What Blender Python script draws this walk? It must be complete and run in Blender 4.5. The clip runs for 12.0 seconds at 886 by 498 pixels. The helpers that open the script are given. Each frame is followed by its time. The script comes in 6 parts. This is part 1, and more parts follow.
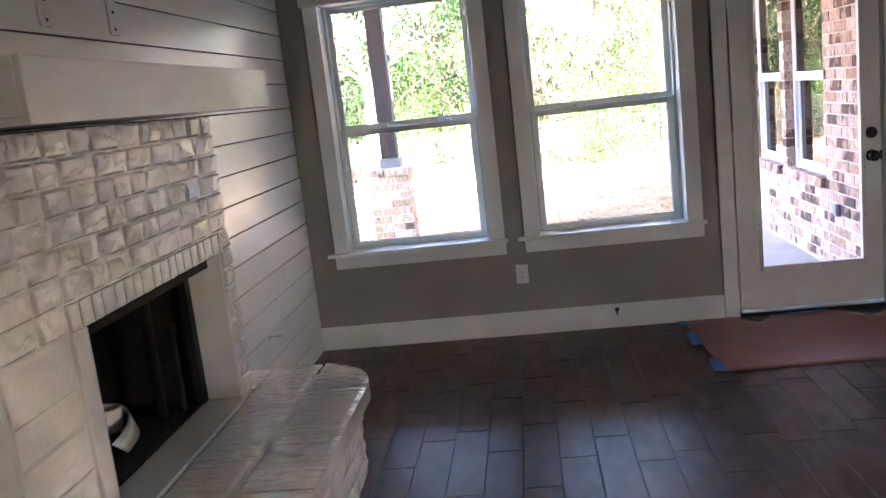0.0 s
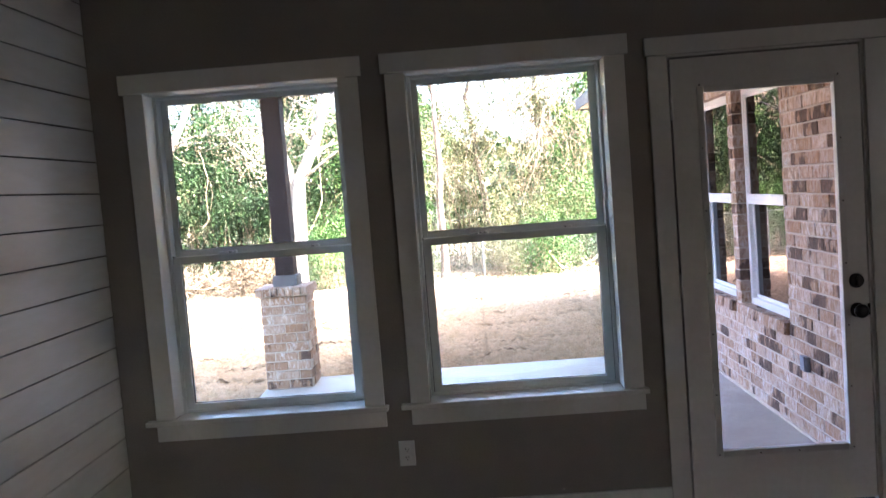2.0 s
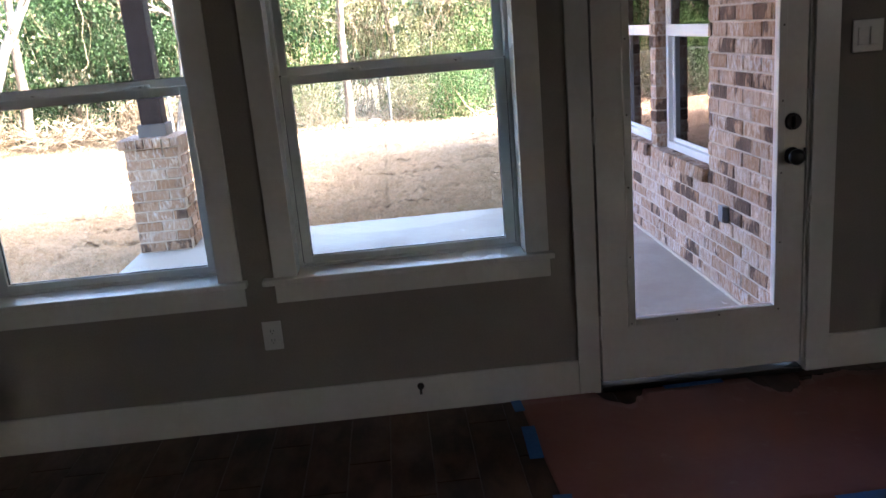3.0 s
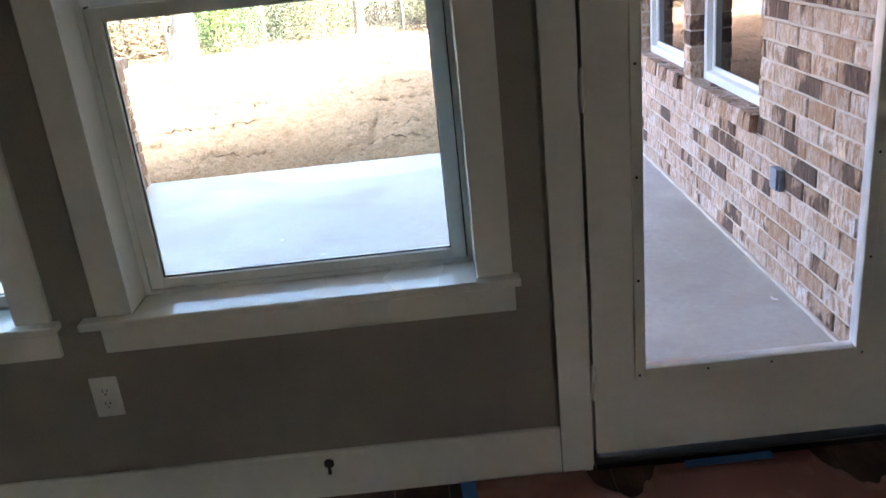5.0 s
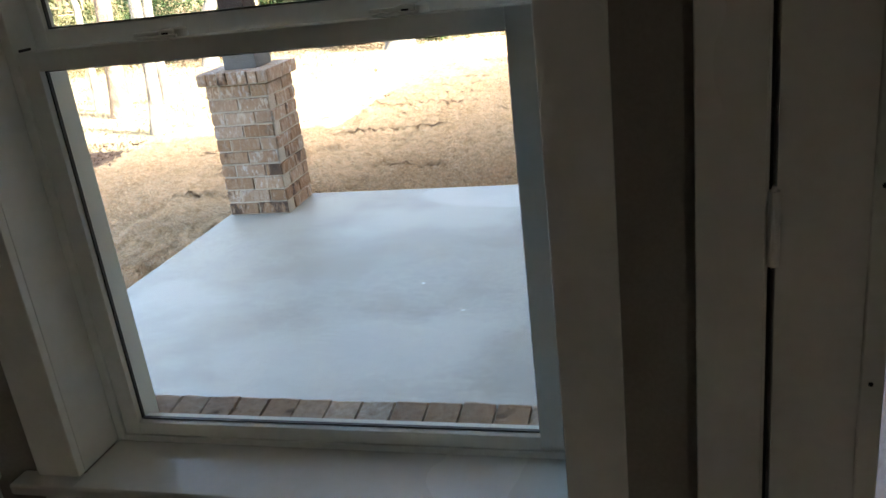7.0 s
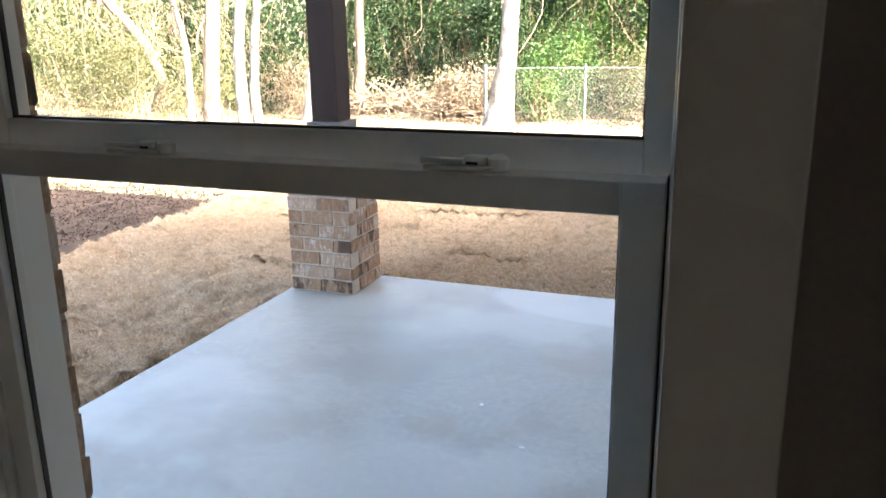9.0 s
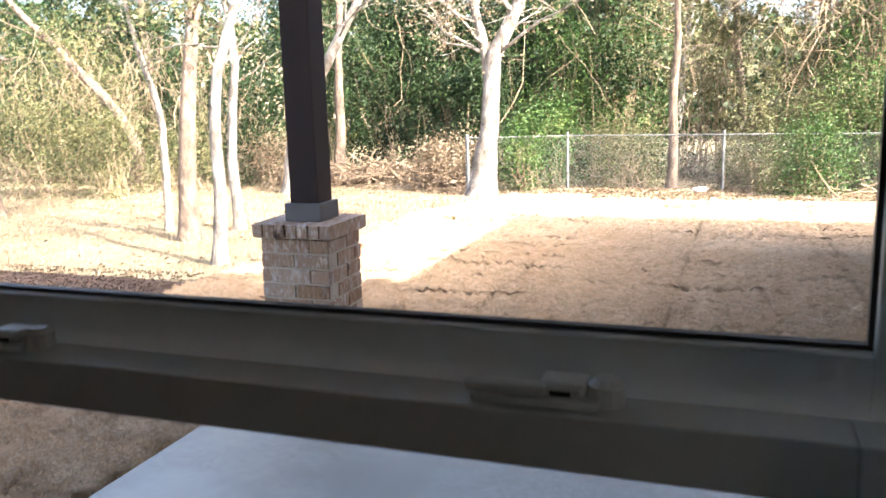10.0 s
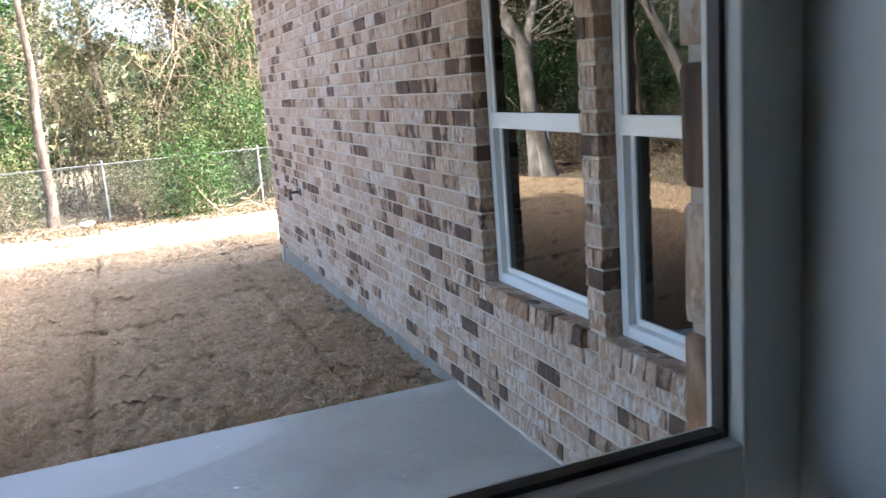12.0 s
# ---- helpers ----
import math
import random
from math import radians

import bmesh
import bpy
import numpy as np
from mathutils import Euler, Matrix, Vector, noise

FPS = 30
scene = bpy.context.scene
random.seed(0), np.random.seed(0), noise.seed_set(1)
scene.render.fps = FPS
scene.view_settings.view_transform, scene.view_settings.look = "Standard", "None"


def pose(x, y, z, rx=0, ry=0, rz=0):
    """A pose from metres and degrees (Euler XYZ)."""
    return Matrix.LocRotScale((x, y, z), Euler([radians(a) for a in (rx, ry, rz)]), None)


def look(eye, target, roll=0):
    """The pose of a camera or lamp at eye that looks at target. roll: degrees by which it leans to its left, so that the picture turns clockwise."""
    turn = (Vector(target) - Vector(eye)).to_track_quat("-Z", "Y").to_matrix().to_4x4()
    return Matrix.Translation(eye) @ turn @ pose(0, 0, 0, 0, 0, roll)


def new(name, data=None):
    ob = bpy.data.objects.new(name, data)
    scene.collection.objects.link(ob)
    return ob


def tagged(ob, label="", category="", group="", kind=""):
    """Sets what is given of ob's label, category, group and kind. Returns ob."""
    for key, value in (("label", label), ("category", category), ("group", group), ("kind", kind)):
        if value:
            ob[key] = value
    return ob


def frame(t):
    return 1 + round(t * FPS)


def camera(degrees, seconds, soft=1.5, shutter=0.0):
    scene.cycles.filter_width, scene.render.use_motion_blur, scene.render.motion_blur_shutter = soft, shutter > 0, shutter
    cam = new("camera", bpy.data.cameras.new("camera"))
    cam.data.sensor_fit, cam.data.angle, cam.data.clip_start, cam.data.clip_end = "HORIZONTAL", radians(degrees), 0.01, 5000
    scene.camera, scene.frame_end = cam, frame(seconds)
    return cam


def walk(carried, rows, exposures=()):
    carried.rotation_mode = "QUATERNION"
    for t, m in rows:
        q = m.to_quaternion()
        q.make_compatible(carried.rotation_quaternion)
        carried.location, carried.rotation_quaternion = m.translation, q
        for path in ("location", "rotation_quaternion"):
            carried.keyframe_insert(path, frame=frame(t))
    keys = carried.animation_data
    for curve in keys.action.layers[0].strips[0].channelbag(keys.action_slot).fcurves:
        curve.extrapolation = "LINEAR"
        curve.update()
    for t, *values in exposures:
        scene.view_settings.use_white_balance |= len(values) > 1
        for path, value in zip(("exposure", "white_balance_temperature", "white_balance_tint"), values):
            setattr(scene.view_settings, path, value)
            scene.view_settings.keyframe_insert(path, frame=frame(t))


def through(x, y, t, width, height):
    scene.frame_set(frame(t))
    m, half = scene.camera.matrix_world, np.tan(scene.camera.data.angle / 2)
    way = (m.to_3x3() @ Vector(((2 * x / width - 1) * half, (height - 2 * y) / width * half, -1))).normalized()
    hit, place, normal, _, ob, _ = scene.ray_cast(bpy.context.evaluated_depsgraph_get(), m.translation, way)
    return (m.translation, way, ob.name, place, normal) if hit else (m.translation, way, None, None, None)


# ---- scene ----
cam = camera(55.9, 12.0, 1.4, 0.25)
PATH = [
    (0, (0.041, 0.177, 1.491), (-0.179, 2.133, 1.132), -6.5),
    (0.5, (0.148, 0.47, 1.511), (-0.084, 2.428, 1.177), -4.5),
    (1, (0.119, 0.84, 1.563), (-0.053, 2.827, 1.422), -2.2),
    (1.5, (0.161, 1.127, 1.567), (0.086, 3.125, 1.508), -3.5),
    (2, (0.32, 1.436, 1.552), (0.245, 3.43, 1.414), -4.5),
    (2.5, (0.386, 1.756, 1.502), (0.307, 3.732, 1.202), -4.1),
    (3, (0.475, 2.084, 1.477), (0.571, 4.014, 0.96), -4.9),
    (5, (0.868, 3.21, 1.439), (0.863, 5.077, 0.72), -6.1),
    (5.5, (0.967, 3.419, 1.435), (0.906, 5.288, 0.724), -6.2),
    (6, (0.966, 3.713, 1.435), (0.779, 5.568, 0.71), -5.2),
    (6.5, (0.975, 3.928, 1.431), (0.63, 5.76, 0.706), -5.8),
    (7, (1.092, 4.09, 1.442), (0.575, 5.89, 0.74), -7.0),
    (9, (1.0, 4.522, 1.482), (0.301, 6.318, 0.949), -0.9),
    (9.5, (0.929, 4.661, 1.485), (0.219, 6.474, 1.029), -0.9),
    (10, (0.827, 4.852, 1.51), (0.16, 6.699, 1.128), -1.6),
    (10.5, (0.75, 4.919, 1.546), (0.402, 6.856, 1.194), -1.2),
    (11, (0.631, 5.073, 1.519), (0.814, 7.034, 1.165), -1.2),
    (11.5, (0.679, 5.092, 1.510), (1.223, 6.98, 1.128), -3.3),
    (12, (0.672, 5.054, 1.525), (1.377, 6.883, 1.127), -4.5),
]
walk(cam, [(t, look(eye, target, roll)) for t, eye, target, roll in PATH],
     [(0.0, 6.0, 5900, 21), (0.5, 5.9, 5900, 21), (1.0, 5.7, 5900, 20), (1.5, 5.15, 5850, 19), (2.5, 4.6, 5900, 17), (3.2, 4.5, 5950, 16), (5.0, 5.05, 6200, 10), (5.5, 5.1, 6350, 9),
      (6.0, 4.5, 6500, 9), (6.5, 4.15, 6650, 8), (7.2, 4.05, 6650, 9), (9.0, 4.1, 6450, 15), (9.5, 4.0, 6350, 15), (10.0, 3.3, 6350, 19), (10.5, 2.82, 6600, 26), (11.0, 2.75, 6500, 24), (11.3, 2.9, 6250, 20), (11.6, 3.25, 6000, 17), (12.0, 3.45, 5900, 16)])

# ---- light ----
SUN_FROM = Vector((1.34, -0.55, 1.0)).normalized()
world = bpy.data.worlds.new("world")
scene.world = world
world.use_nodes = True
wn = world.node_tree
sky = wn.nodes.new("ShaderNodeTexSky")
sky.sky_type, sky.sun_disc = "NISHITA", False
sky.sun_elevation = math.asin(SUN_FROM.z)
sky.sun_rotation = math.atan2(SUN_FROM.x, SUN_FROM.y)
sky.air_density, sky.dust_density = 0.8, 6.0
wn.links.new(sky.outputs[0], wn.nodes["Background"].inputs[0])
wn.nodes["Background"].inputs[1].default_value = 0.15
sun = new("sun", bpy.data.lights.new("sun", "SUN"))
sun.data.energy, sun.data.angle, sun.data.color = 3.0, radians(0.5), (1.0, 0.93, 0.82)
sun.matrix_world = look(SUN_FROM * 40, (0, 0, 0))


def window_light(name, place, target, wide, high, watts):
    lamp = new(name, bpy.data.lights.new(name, "AREA"))
    lamp.data.shape, lamp.data.size, lamp.data.size_y, lamp.data.energy = "RECTANGLE", wide, high, watts
    lamp.data.color = (1.0, 0.95, 0.88)
    lamp.matrix_world = look(place, target)


window_light("daylight_back", (0.95, -6.98, 1.8), (0.95, 0, 1.3), 0.38, 0.55, 0.035)
window_light("daylight_side", (6.98, -2.6, 1.75), (-1.2, 2.6, 1.2), 1.1, 0.6, 0.76)


# ---- materials ----
class Nodes:
    """Short hand for a material's node tree."""

    def __init__(self, name):
        self.mat = bpy.data.materials.new(name)
        self.mat.use_nodes = True
        self.tree = self.mat.node_tree
        self.bsdf = self.tree.nodes["Principled BSDF"]
        self.out = self.tree.nodes["Material Output"]
        self.place = self.add("ShaderNodeNewGeometry").outputs["Position"]

    def add(self, kind, **values):
        node = self.tree.nodes.new(kind)
        for key, value in values.items():
            node.inputs[key.replace("_", " ")].default_value = value
        return node

    def link(self, a, b):
        self.tree.links.new(a, b)

    def noise(self, scale, detail=4.0, rough=0.55, stretch=(1, 1, 1)):
        m = self.add("ShaderNodeMapping")
        m.inputs["Scale"].default_value = stretch
        self.link(self.place, m.inputs["Vector"])
        n = self.add("ShaderNodeTexNoise", Scale=scale, Detail=detail, Roughness=rough)
        self.link(m.outputs[0], n.inputs["Vector"])
        return n.outputs["Fac"]

    def ramp(self, fac, stops):
        r = self.add("ShaderNodeValToRGB")
        while len(r.color_ramp.elements) < len(stops):
            r.color_ramp.elements.new(0.5)
        for e, (p, c) in zip(r.color_ramp.elements, stops):
            e.position, e.color = p, (*c, 1)
        self.link(fac, r.inputs[0])
        return r.outputs[0]

    def mix(self, fac, a, b, blend="MIX"):
        m = self.add("ShaderNodeMix")
        m.data_type, m.blend_type = "RGBA", blend
        for sock, v in ((m.inputs[0], fac), (m.inputs[6], a), (m.inputs[7], b)):
            if isinstance(v, (int, float)):
                sock.default_value = v
            elif isinstance(v, tuple):
                sock.default_value = (*v, 1)
            else:
                self.link(v, sock)
        return m.outputs[2]

    def bump(self, height, strength, distance=0.01):
        b = self.add("ShaderNodeBump", Strength=strength, Distance=distance)
        self.link(height, b.inputs["Height"])
        self.link(b.outputs[0], self.bsdf.inputs["Normal"])

    def done(self, color, rough=0.5, metal=0.0, spec=0.5):
        if isinstance(color, tuple):
            self.bsdf.inputs["Base Color"].default_value = (*color, 1)
        else:
            self.link(color, self.bsdf.inputs["Base Color"])
        if isinstance(rough, (int, float)):
            self.bsdf.inputs["Roughness"].default_value = rough
        else:
            self.link(rough, self.bsdf.inputs["Roughness"])
        self.bsdf.inputs["Metallic"].default_value = metal
        self.bsdf.inputs["Specular IOR Level"].default_value = spec
        return self.mat


def span(n, fac, lo, hi):
    m = n.add("ShaderNodeMapRange")
    m.inputs[3].default_value, m.inputs[4].default_value = lo, hi
    n.link(fac, m.inputs[0])
    return m.outputs[0]


def plain(name, a, b, scale=6.0, rough=0.5, bump=0.1, fine=60.0, metal=0.0, spec=0.5, stretch=(1, 1, 1), wear=0.08):
    """A surface that wanders between two colours at a large scale, with fine grain and relief."""
    n = Nodes(name)
    big, small = n.noise(scale, 3.0, 0.5, stretch), n.noise(fine, 4.0, 0.6, stretch)
    base = n.ramp(big, [(0.3, a), (0.7, b)])
    c = n.mix(wear, base, n.ramp(small, [(0.3, (0, 0, 0)), (0.7, (1, 1, 1))]), "OVERLAY")
    n.bump(small, bump, 0.004)
    return n.done(c, span(n, big, max(rough - 0.06, 0), rough + 0.08), metal, spec)


M_WALL = plain("wall_paint", (0.235, 0.212, 0.185), (0.26, 0.236, 0.206), 1.5, 0.62, 0.25, 140)
M_CEILING = plain("ceiling_paint", (0.62, 0.60, 0.56), (0.66, 0.64, 0.60), 1.5, 0.8, 0.3, 90)
M_TRIM = plain("trim_paint", (0.72, 0.72, 0.68), (0.78, 0.78, 0.74), 2.0, 0.24, 0.06, 40)
M_SHIPLAP = plain("shiplap_paint", (0.66, 0.635, 0.58), (0.71, 0.685, 0.63), 1.2, 0.22, 0.05, 30, stretch=(1, 0.2, 1))
M_DARK = plain("dark_gap", (0.02, 0.018, 0.016), (0.03, 0.028, 0.025), 4, 0.8)
M_STONE = plain("painted_stone", (0.54, 0.505, 0.455), (0.59, 0.555, 0.50), 4, 0.22, 0.12, 70, wear=0.04)
M_FIREBOX = plain("sooty_metal", (0.008, 0.007, 0.006), (0.020, 0.0175, 0.015), 5, 0.8, 0.3, spec=0.15)
M_GASKET = plain("glazing_gasket", (0.022, 0.022, 0.021), (0.035, 0.035, 0.034), 5, 0.5)
M_BLACK = plain("black_metal", (0.012, 0.011, 0.01), (0.02, 0.018, 0.016), 12, 0.35, 0.05, metal=0.6)
M_VINYL = plain("white_vinyl", (0.70, 0.72, 0.69), (0.75, 0.77, 0.74), 3, 0.35, 0.03)
M_DOOR = plain("door_paint", (0.68, 0.68, 0.64), (0.73, 0.73, 0.69), 2.0, 0.33, 0.06, 40)
M_PLASTIC = plain("white_plastic", (0.75, 0.75, 0.73), (0.79, 0.79, 0.77), 9, 0.35, 0.02)
M_STEEL = plain("nickel", (0.55, 0.54, 0.52), (0.62, 0.61, 0.59), 20, 0.3, 0.05, metal=1.0)
M_GALV = plain("galvanized_steel", (0.11, 0.115, 0.115), (0.18, 0.185, 0.185), 9, 0.6, 0.1, metal=0.2)
M_TAPE = plain("blue_tape", (0.03, 0.14, 0.42), (0.04, 0.18, 0.5), 15, 0.55, 0.3, 120)
M_PAPERROLL = plain("tissue_paper", (0.72, 0.68, 0.62), (0.8, 0.77, 0.72), 20, 0.85, 0.3)
M_SOFFIT = plain("soffit", (0.55, 0.5, 0.43), (0.6, 0.55, 0.48), 2, 0.6, 0.1)
M_POST = plain("stained_post", (0.026, 0.017, 0.015), (0.048, 0.032, 0.028), 8, 0.65, 0.5, 50, spec=0.2, stretch=(1, 1, 0.12))
M_POSTBASE = plain("painted_trim_board", (0.10, 0.095, 0.09), (0.14, 0.132, 0.125), 9, 0.6, 0.3)
M_SHINGLE = plain("roof_shingle", (0.07, 0.065, 0.06), (0.14, 0.13, 0.12), 30, 0.9, 0.5)
M_FOUND = plain("foundation", (0.22, 0.19, 0.15), (0.30, 0.265, 0.215), 4, 0.85, 0.5, 70)
M_MORTAR = plain("mortar", (0.46, 0.385, 0.295), (0.55, 0.47, 0.375), 12, 0.9, 0.6, 160)
M_MULCH = plain("mulch", (0.045, 0.030, 0.021), (0.12, 0.082, 0.058), 14, 0.95, 0.9, 70, spec=0.1, wear=0.4)
M_GRAYBOX = plain("grey_outlet_box", (0.16, 0.18, 0.2), (0.22, 0.24, 0.26), 12, 0.45, 0.05)
M_BRASS = plain("bronze_valve", (0.12, 0.09, 0.06), (0.2, 0.15, 0.1), 30, 0.4, 0.1, metal=0.8)


PUDDLE = (0.40, 8.98)


def concrete():
    n = Nodes("patio_concrete")
    big, mid, fine = n.noise(0.7, 4, 0.6), n.noise(5, 6, 0.7), n.noise(140, 3, 0.6)
    c = n.ramp(big, [(0.3, (0.305, 0.285, 0.23)), (0.5, (0.345, 0.32, 0.26)), (0.7, (0.385, 0.36, 0.295))])
    c = n.mix(n.ramp(mid, [(0.42, (0, 0, 0)), (0.70, (0.8, 0.8, 0.8))]), c, (0.35, 0.325, 0.285))
    c = n.mix(0.3, c, n.ramp(n.noise(38, 6, 0.75), [(0.3, (0.15, 0.15, 0.15)), (0.7, (0.85, 0.85, 0.85))]), "OVERLAY")
    dry = n.ramp(n.noise(0.55, 3, 0.45), [(0.50, (0, 0, 0)), (0.56, (0.3, 0.3, 0.3))])
    c = n.mix(dry, c, (0.56, 0.54, 0.47))
    c = n.mix(n.ramp(n.noise(1.7, 5, 0.6), [(0.48, (0, 0, 0)), (0.64, (0.55, 0.55, 0.55))]), c, (0.27, 0.235, 0.185))
    spots = n.ramp(n.noise(15, 2, 0.4), [(0.77, (0, 0, 0)), (0.79, (1, 1, 1))])
    c = n.mix(spots, c, (0.74, 0.74, 0.70))
    c = n.mix(n.ramp(n.noise(23, 1, 0.3), [(0.14, (0.8, 0.8, 0.8)), (0.16, (0, 0, 0))]), c, (0.12, 0.11, 0.10))
    # a puddle that dried pale along the far edge
    warp = n.add("ShaderNodeVectorMath")
    warp.operation = "MULTIPLY_ADD"
    n.link(n.add("ShaderNodeTexNoise", Scale=1.6, Detail=3.0).outputs["Color"], warp.inputs[0])
    warp.inputs[1].default_value = (0.7, 0.7, 0.0)
    n.link(n.place, warp.inputs[2])
    gap = n.add("ShaderNodeVectorMath")
    gap.operation = "DISTANCE"
    flat = n.add("ShaderNodeVectorMath")
    flat.operation = "MULTIPLY"
    n.link(warp.outputs[0], flat.inputs[0])
    flat.inputs[1].default_value = (0.55, 1.6, 0.0)
    n.link(flat.outputs[0], gap.inputs[0])
    gap.inputs[1].default_value = ((PUDDLE[0] + 0.35) * 0.55, (PUDDLE[1] + 0.35) * 1.6, 0.0)
    c = n.mix(n.ramp(gap.outputs["Value"], [(0.40, (0.35, 0.35, 0.35)), (0.45, (0, 0, 0))]), c, (0.58, 0.55, 0.49))
    n.bump(fine, 0.25, 0.003)
    return n.done(c, span(n, mid, 0.35, 0.65))


def shifted(n, rnd, amount):
    """Give every piece its own stretch of the noise."""
    times = n.add("ShaderNodeVectorMath")
    times.operation = "SCALE"
    times.inputs[0].default_value = (1.0, 0.7, 0.4)
    far = n.add("ShaderNodeMath")
    far.operation = "MULTIPLY"
    n.link(rnd, far.inputs[0])
    far.inputs[1].default_value = amount
    n.link(far.outputs[0], times.inputs["Scale"])
    add = n.add("ShaderNodeVectorMath")
    n.link(n.place, add.inputs[0])
    n.link(times.outputs[0], add.inputs[1])
    n.place = add.outputs[0]


def brick_material(name, single, dark=1.0, whiter=1.0):
    """Wire-cut brick: tan, pinkish and whitewashed pieces with upright drag marks, some flashed dark brown. single: one object a brick."""
    n = Nodes(name)
    rnd = n.add("ShaderNodeObjectInfo").outputs["Random"] if single else n.add("ShaderNodeNewGeometry").outputs["Random Per Island"]
    shifted(n, rnd, 37.0)
    body = n.ramp(rnd, [(0.0, (0.31, 0.18, 0.10)), (0.2, (0.46, 0.325, 0.225)), (0.4, (0.36, 0.225, 0.14)), (0.6, (0.49, 0.37, 0.275)),
                        (0.75, (0.29, 0.17, 0.095)), (1.0, (0.38, 0.245, 0.15))])
    drag = n.noise(70, 5, 0.65, (1, 1, 0.2))
    c = n.mix(n.ramp(drag, [(0.40, (0, 0, 0)), (0.52, (0.6, 0.6, 0.6))]), body, n.mix(0.62, body, (0.22, 0.125, 0.07)))
    pale = n.noise(44, 6, 0.7, (1, 1, 0.4))
    strength = n.ramp(rnd, [(0.0, (0.25, 0.25, 0.25)), (0.3, (0.95, 0.95, 0.95)), (0.5, (0.45, 0.45, 0.45)), (0.7, (1, 1, 1)), (0.78, (0.3, 0.3, 0.3))])
    wash = n.mix(1.0, n.ramp(pale, [(0.45 - 0.08 * (whiter - 1), (0, 0, 0)), (0.56, (0.76, 0.76, 0.76))]), strength, "MULTIPLY")
    c = n.mix(wash, c, n.ramp(n.noise(9, 2, 0.5), [(0.4, (0.66, 0.54, 0.42)), (0.6, (0.60, 0.58, 0.545))]))
    often = n.ramp(rnd, [(0.0, (0.10, 0.10, 0.10)), (0.70, (0.15, 0.15, 0.15)), (0.77, (0.42 * dark,) * 3), (1.0, (0.56 * dark,) * 3)])
    flash = n.mix(1.0, n.ramp(n.noise(8.5, 3, 0.6, (1, 1, 0.5)), [(0.2, (0, 0, 0)), (0.8, (1, 1, 1))]), often, "ADD")
    c = n.mix(n.ramp(flash, [(0.90, (0, 0, 0)), (1.0, (0.93, 0.93, 0.93))]), c, n.ramp(drag, [(0.4, (0.045, 0.030, 0.024)), (0.6, (0.125, 0.078, 0.053))]))
    scar = n.ramp(n.noise(60, 6, 0.8), [(0.56, (0, 0, 0)), (0.66, (0.4, 0.4, 0.4))])
    c = n.mix(scar, c, (0.15, 0.09, 0.06))
    fine = n.noise(110, 5, 0.7)
    c = n.mix(0.35, c, n.ramp(fine, [(0.3, (0.2, 0.2, 0.2)), (0.7, (0.8, 0.8, 0.8))]), "OVERLAY")
    n.bump(n.mix(0.5, drag, fine), 0.7, 0.006)
    return n.done(c, 0.88, 0, 0.25)


def plank_material(name, single):
    n = Nodes(name)
    rnd = n.add("ShaderNodeObjectInfo").outputs["Random"] if single else n.add("ShaderNodeNewGeometry").outputs["Random Per Island"]
    body = n.ramp(rnd, [(0.0, (0.034, 0.0150, 0.0090)), (0.35, (0.047, 0.0215, 0.0130)), (0.7, (0.058, 0.0275, 0.0170)), (1.0, (0.040, 0.0195, 0.0125))])
    shifted(n, rnd, 40.0)
    grain, cloud = n.noise(22, 6, 0.65, (1, 0.08, 1)), n.noise(11, 4, 0.6, (1, 0.45, 1))
    c = n.mix(span(n, grain, 0, 0.6), body, (0.022, 0.012, 0.009))
    c = n.mix(n.ramp(cloud, [(0.38, (0, 0, 0)), (0.68, (0.9, 0.9, 0.9))]), c, (0.105, 0.058, 0.038))
    n.bump(grain, 0.16, 0.003)
    return n.done(c, span(n, grain, 0.33, 0.43), 0, 0.20)


def paper_material():
    n = Nodes("red_rosin_paper")
    big, fine = n.noise(2.2, 4, 0.6), n.noise(70, 4, 0.6)
    c = n.ramp(big, [(0.3, (0.24, 0.085, 0.065)), (0.7, (0.31, 0.12, 0.095))])
    scuff = n.ramp(n.noise(6, 5, 0.7), [(0.62, (0, 0, 0)), (0.72, (0.5, 0.5, 0.5))])
    c = n.mix(scuff, c, (0.40, 0.22, 0.19))
    n.bump(big, 0.4, 0.02)
    return n.done(c, span(n, fine, 0.42, 0.6))


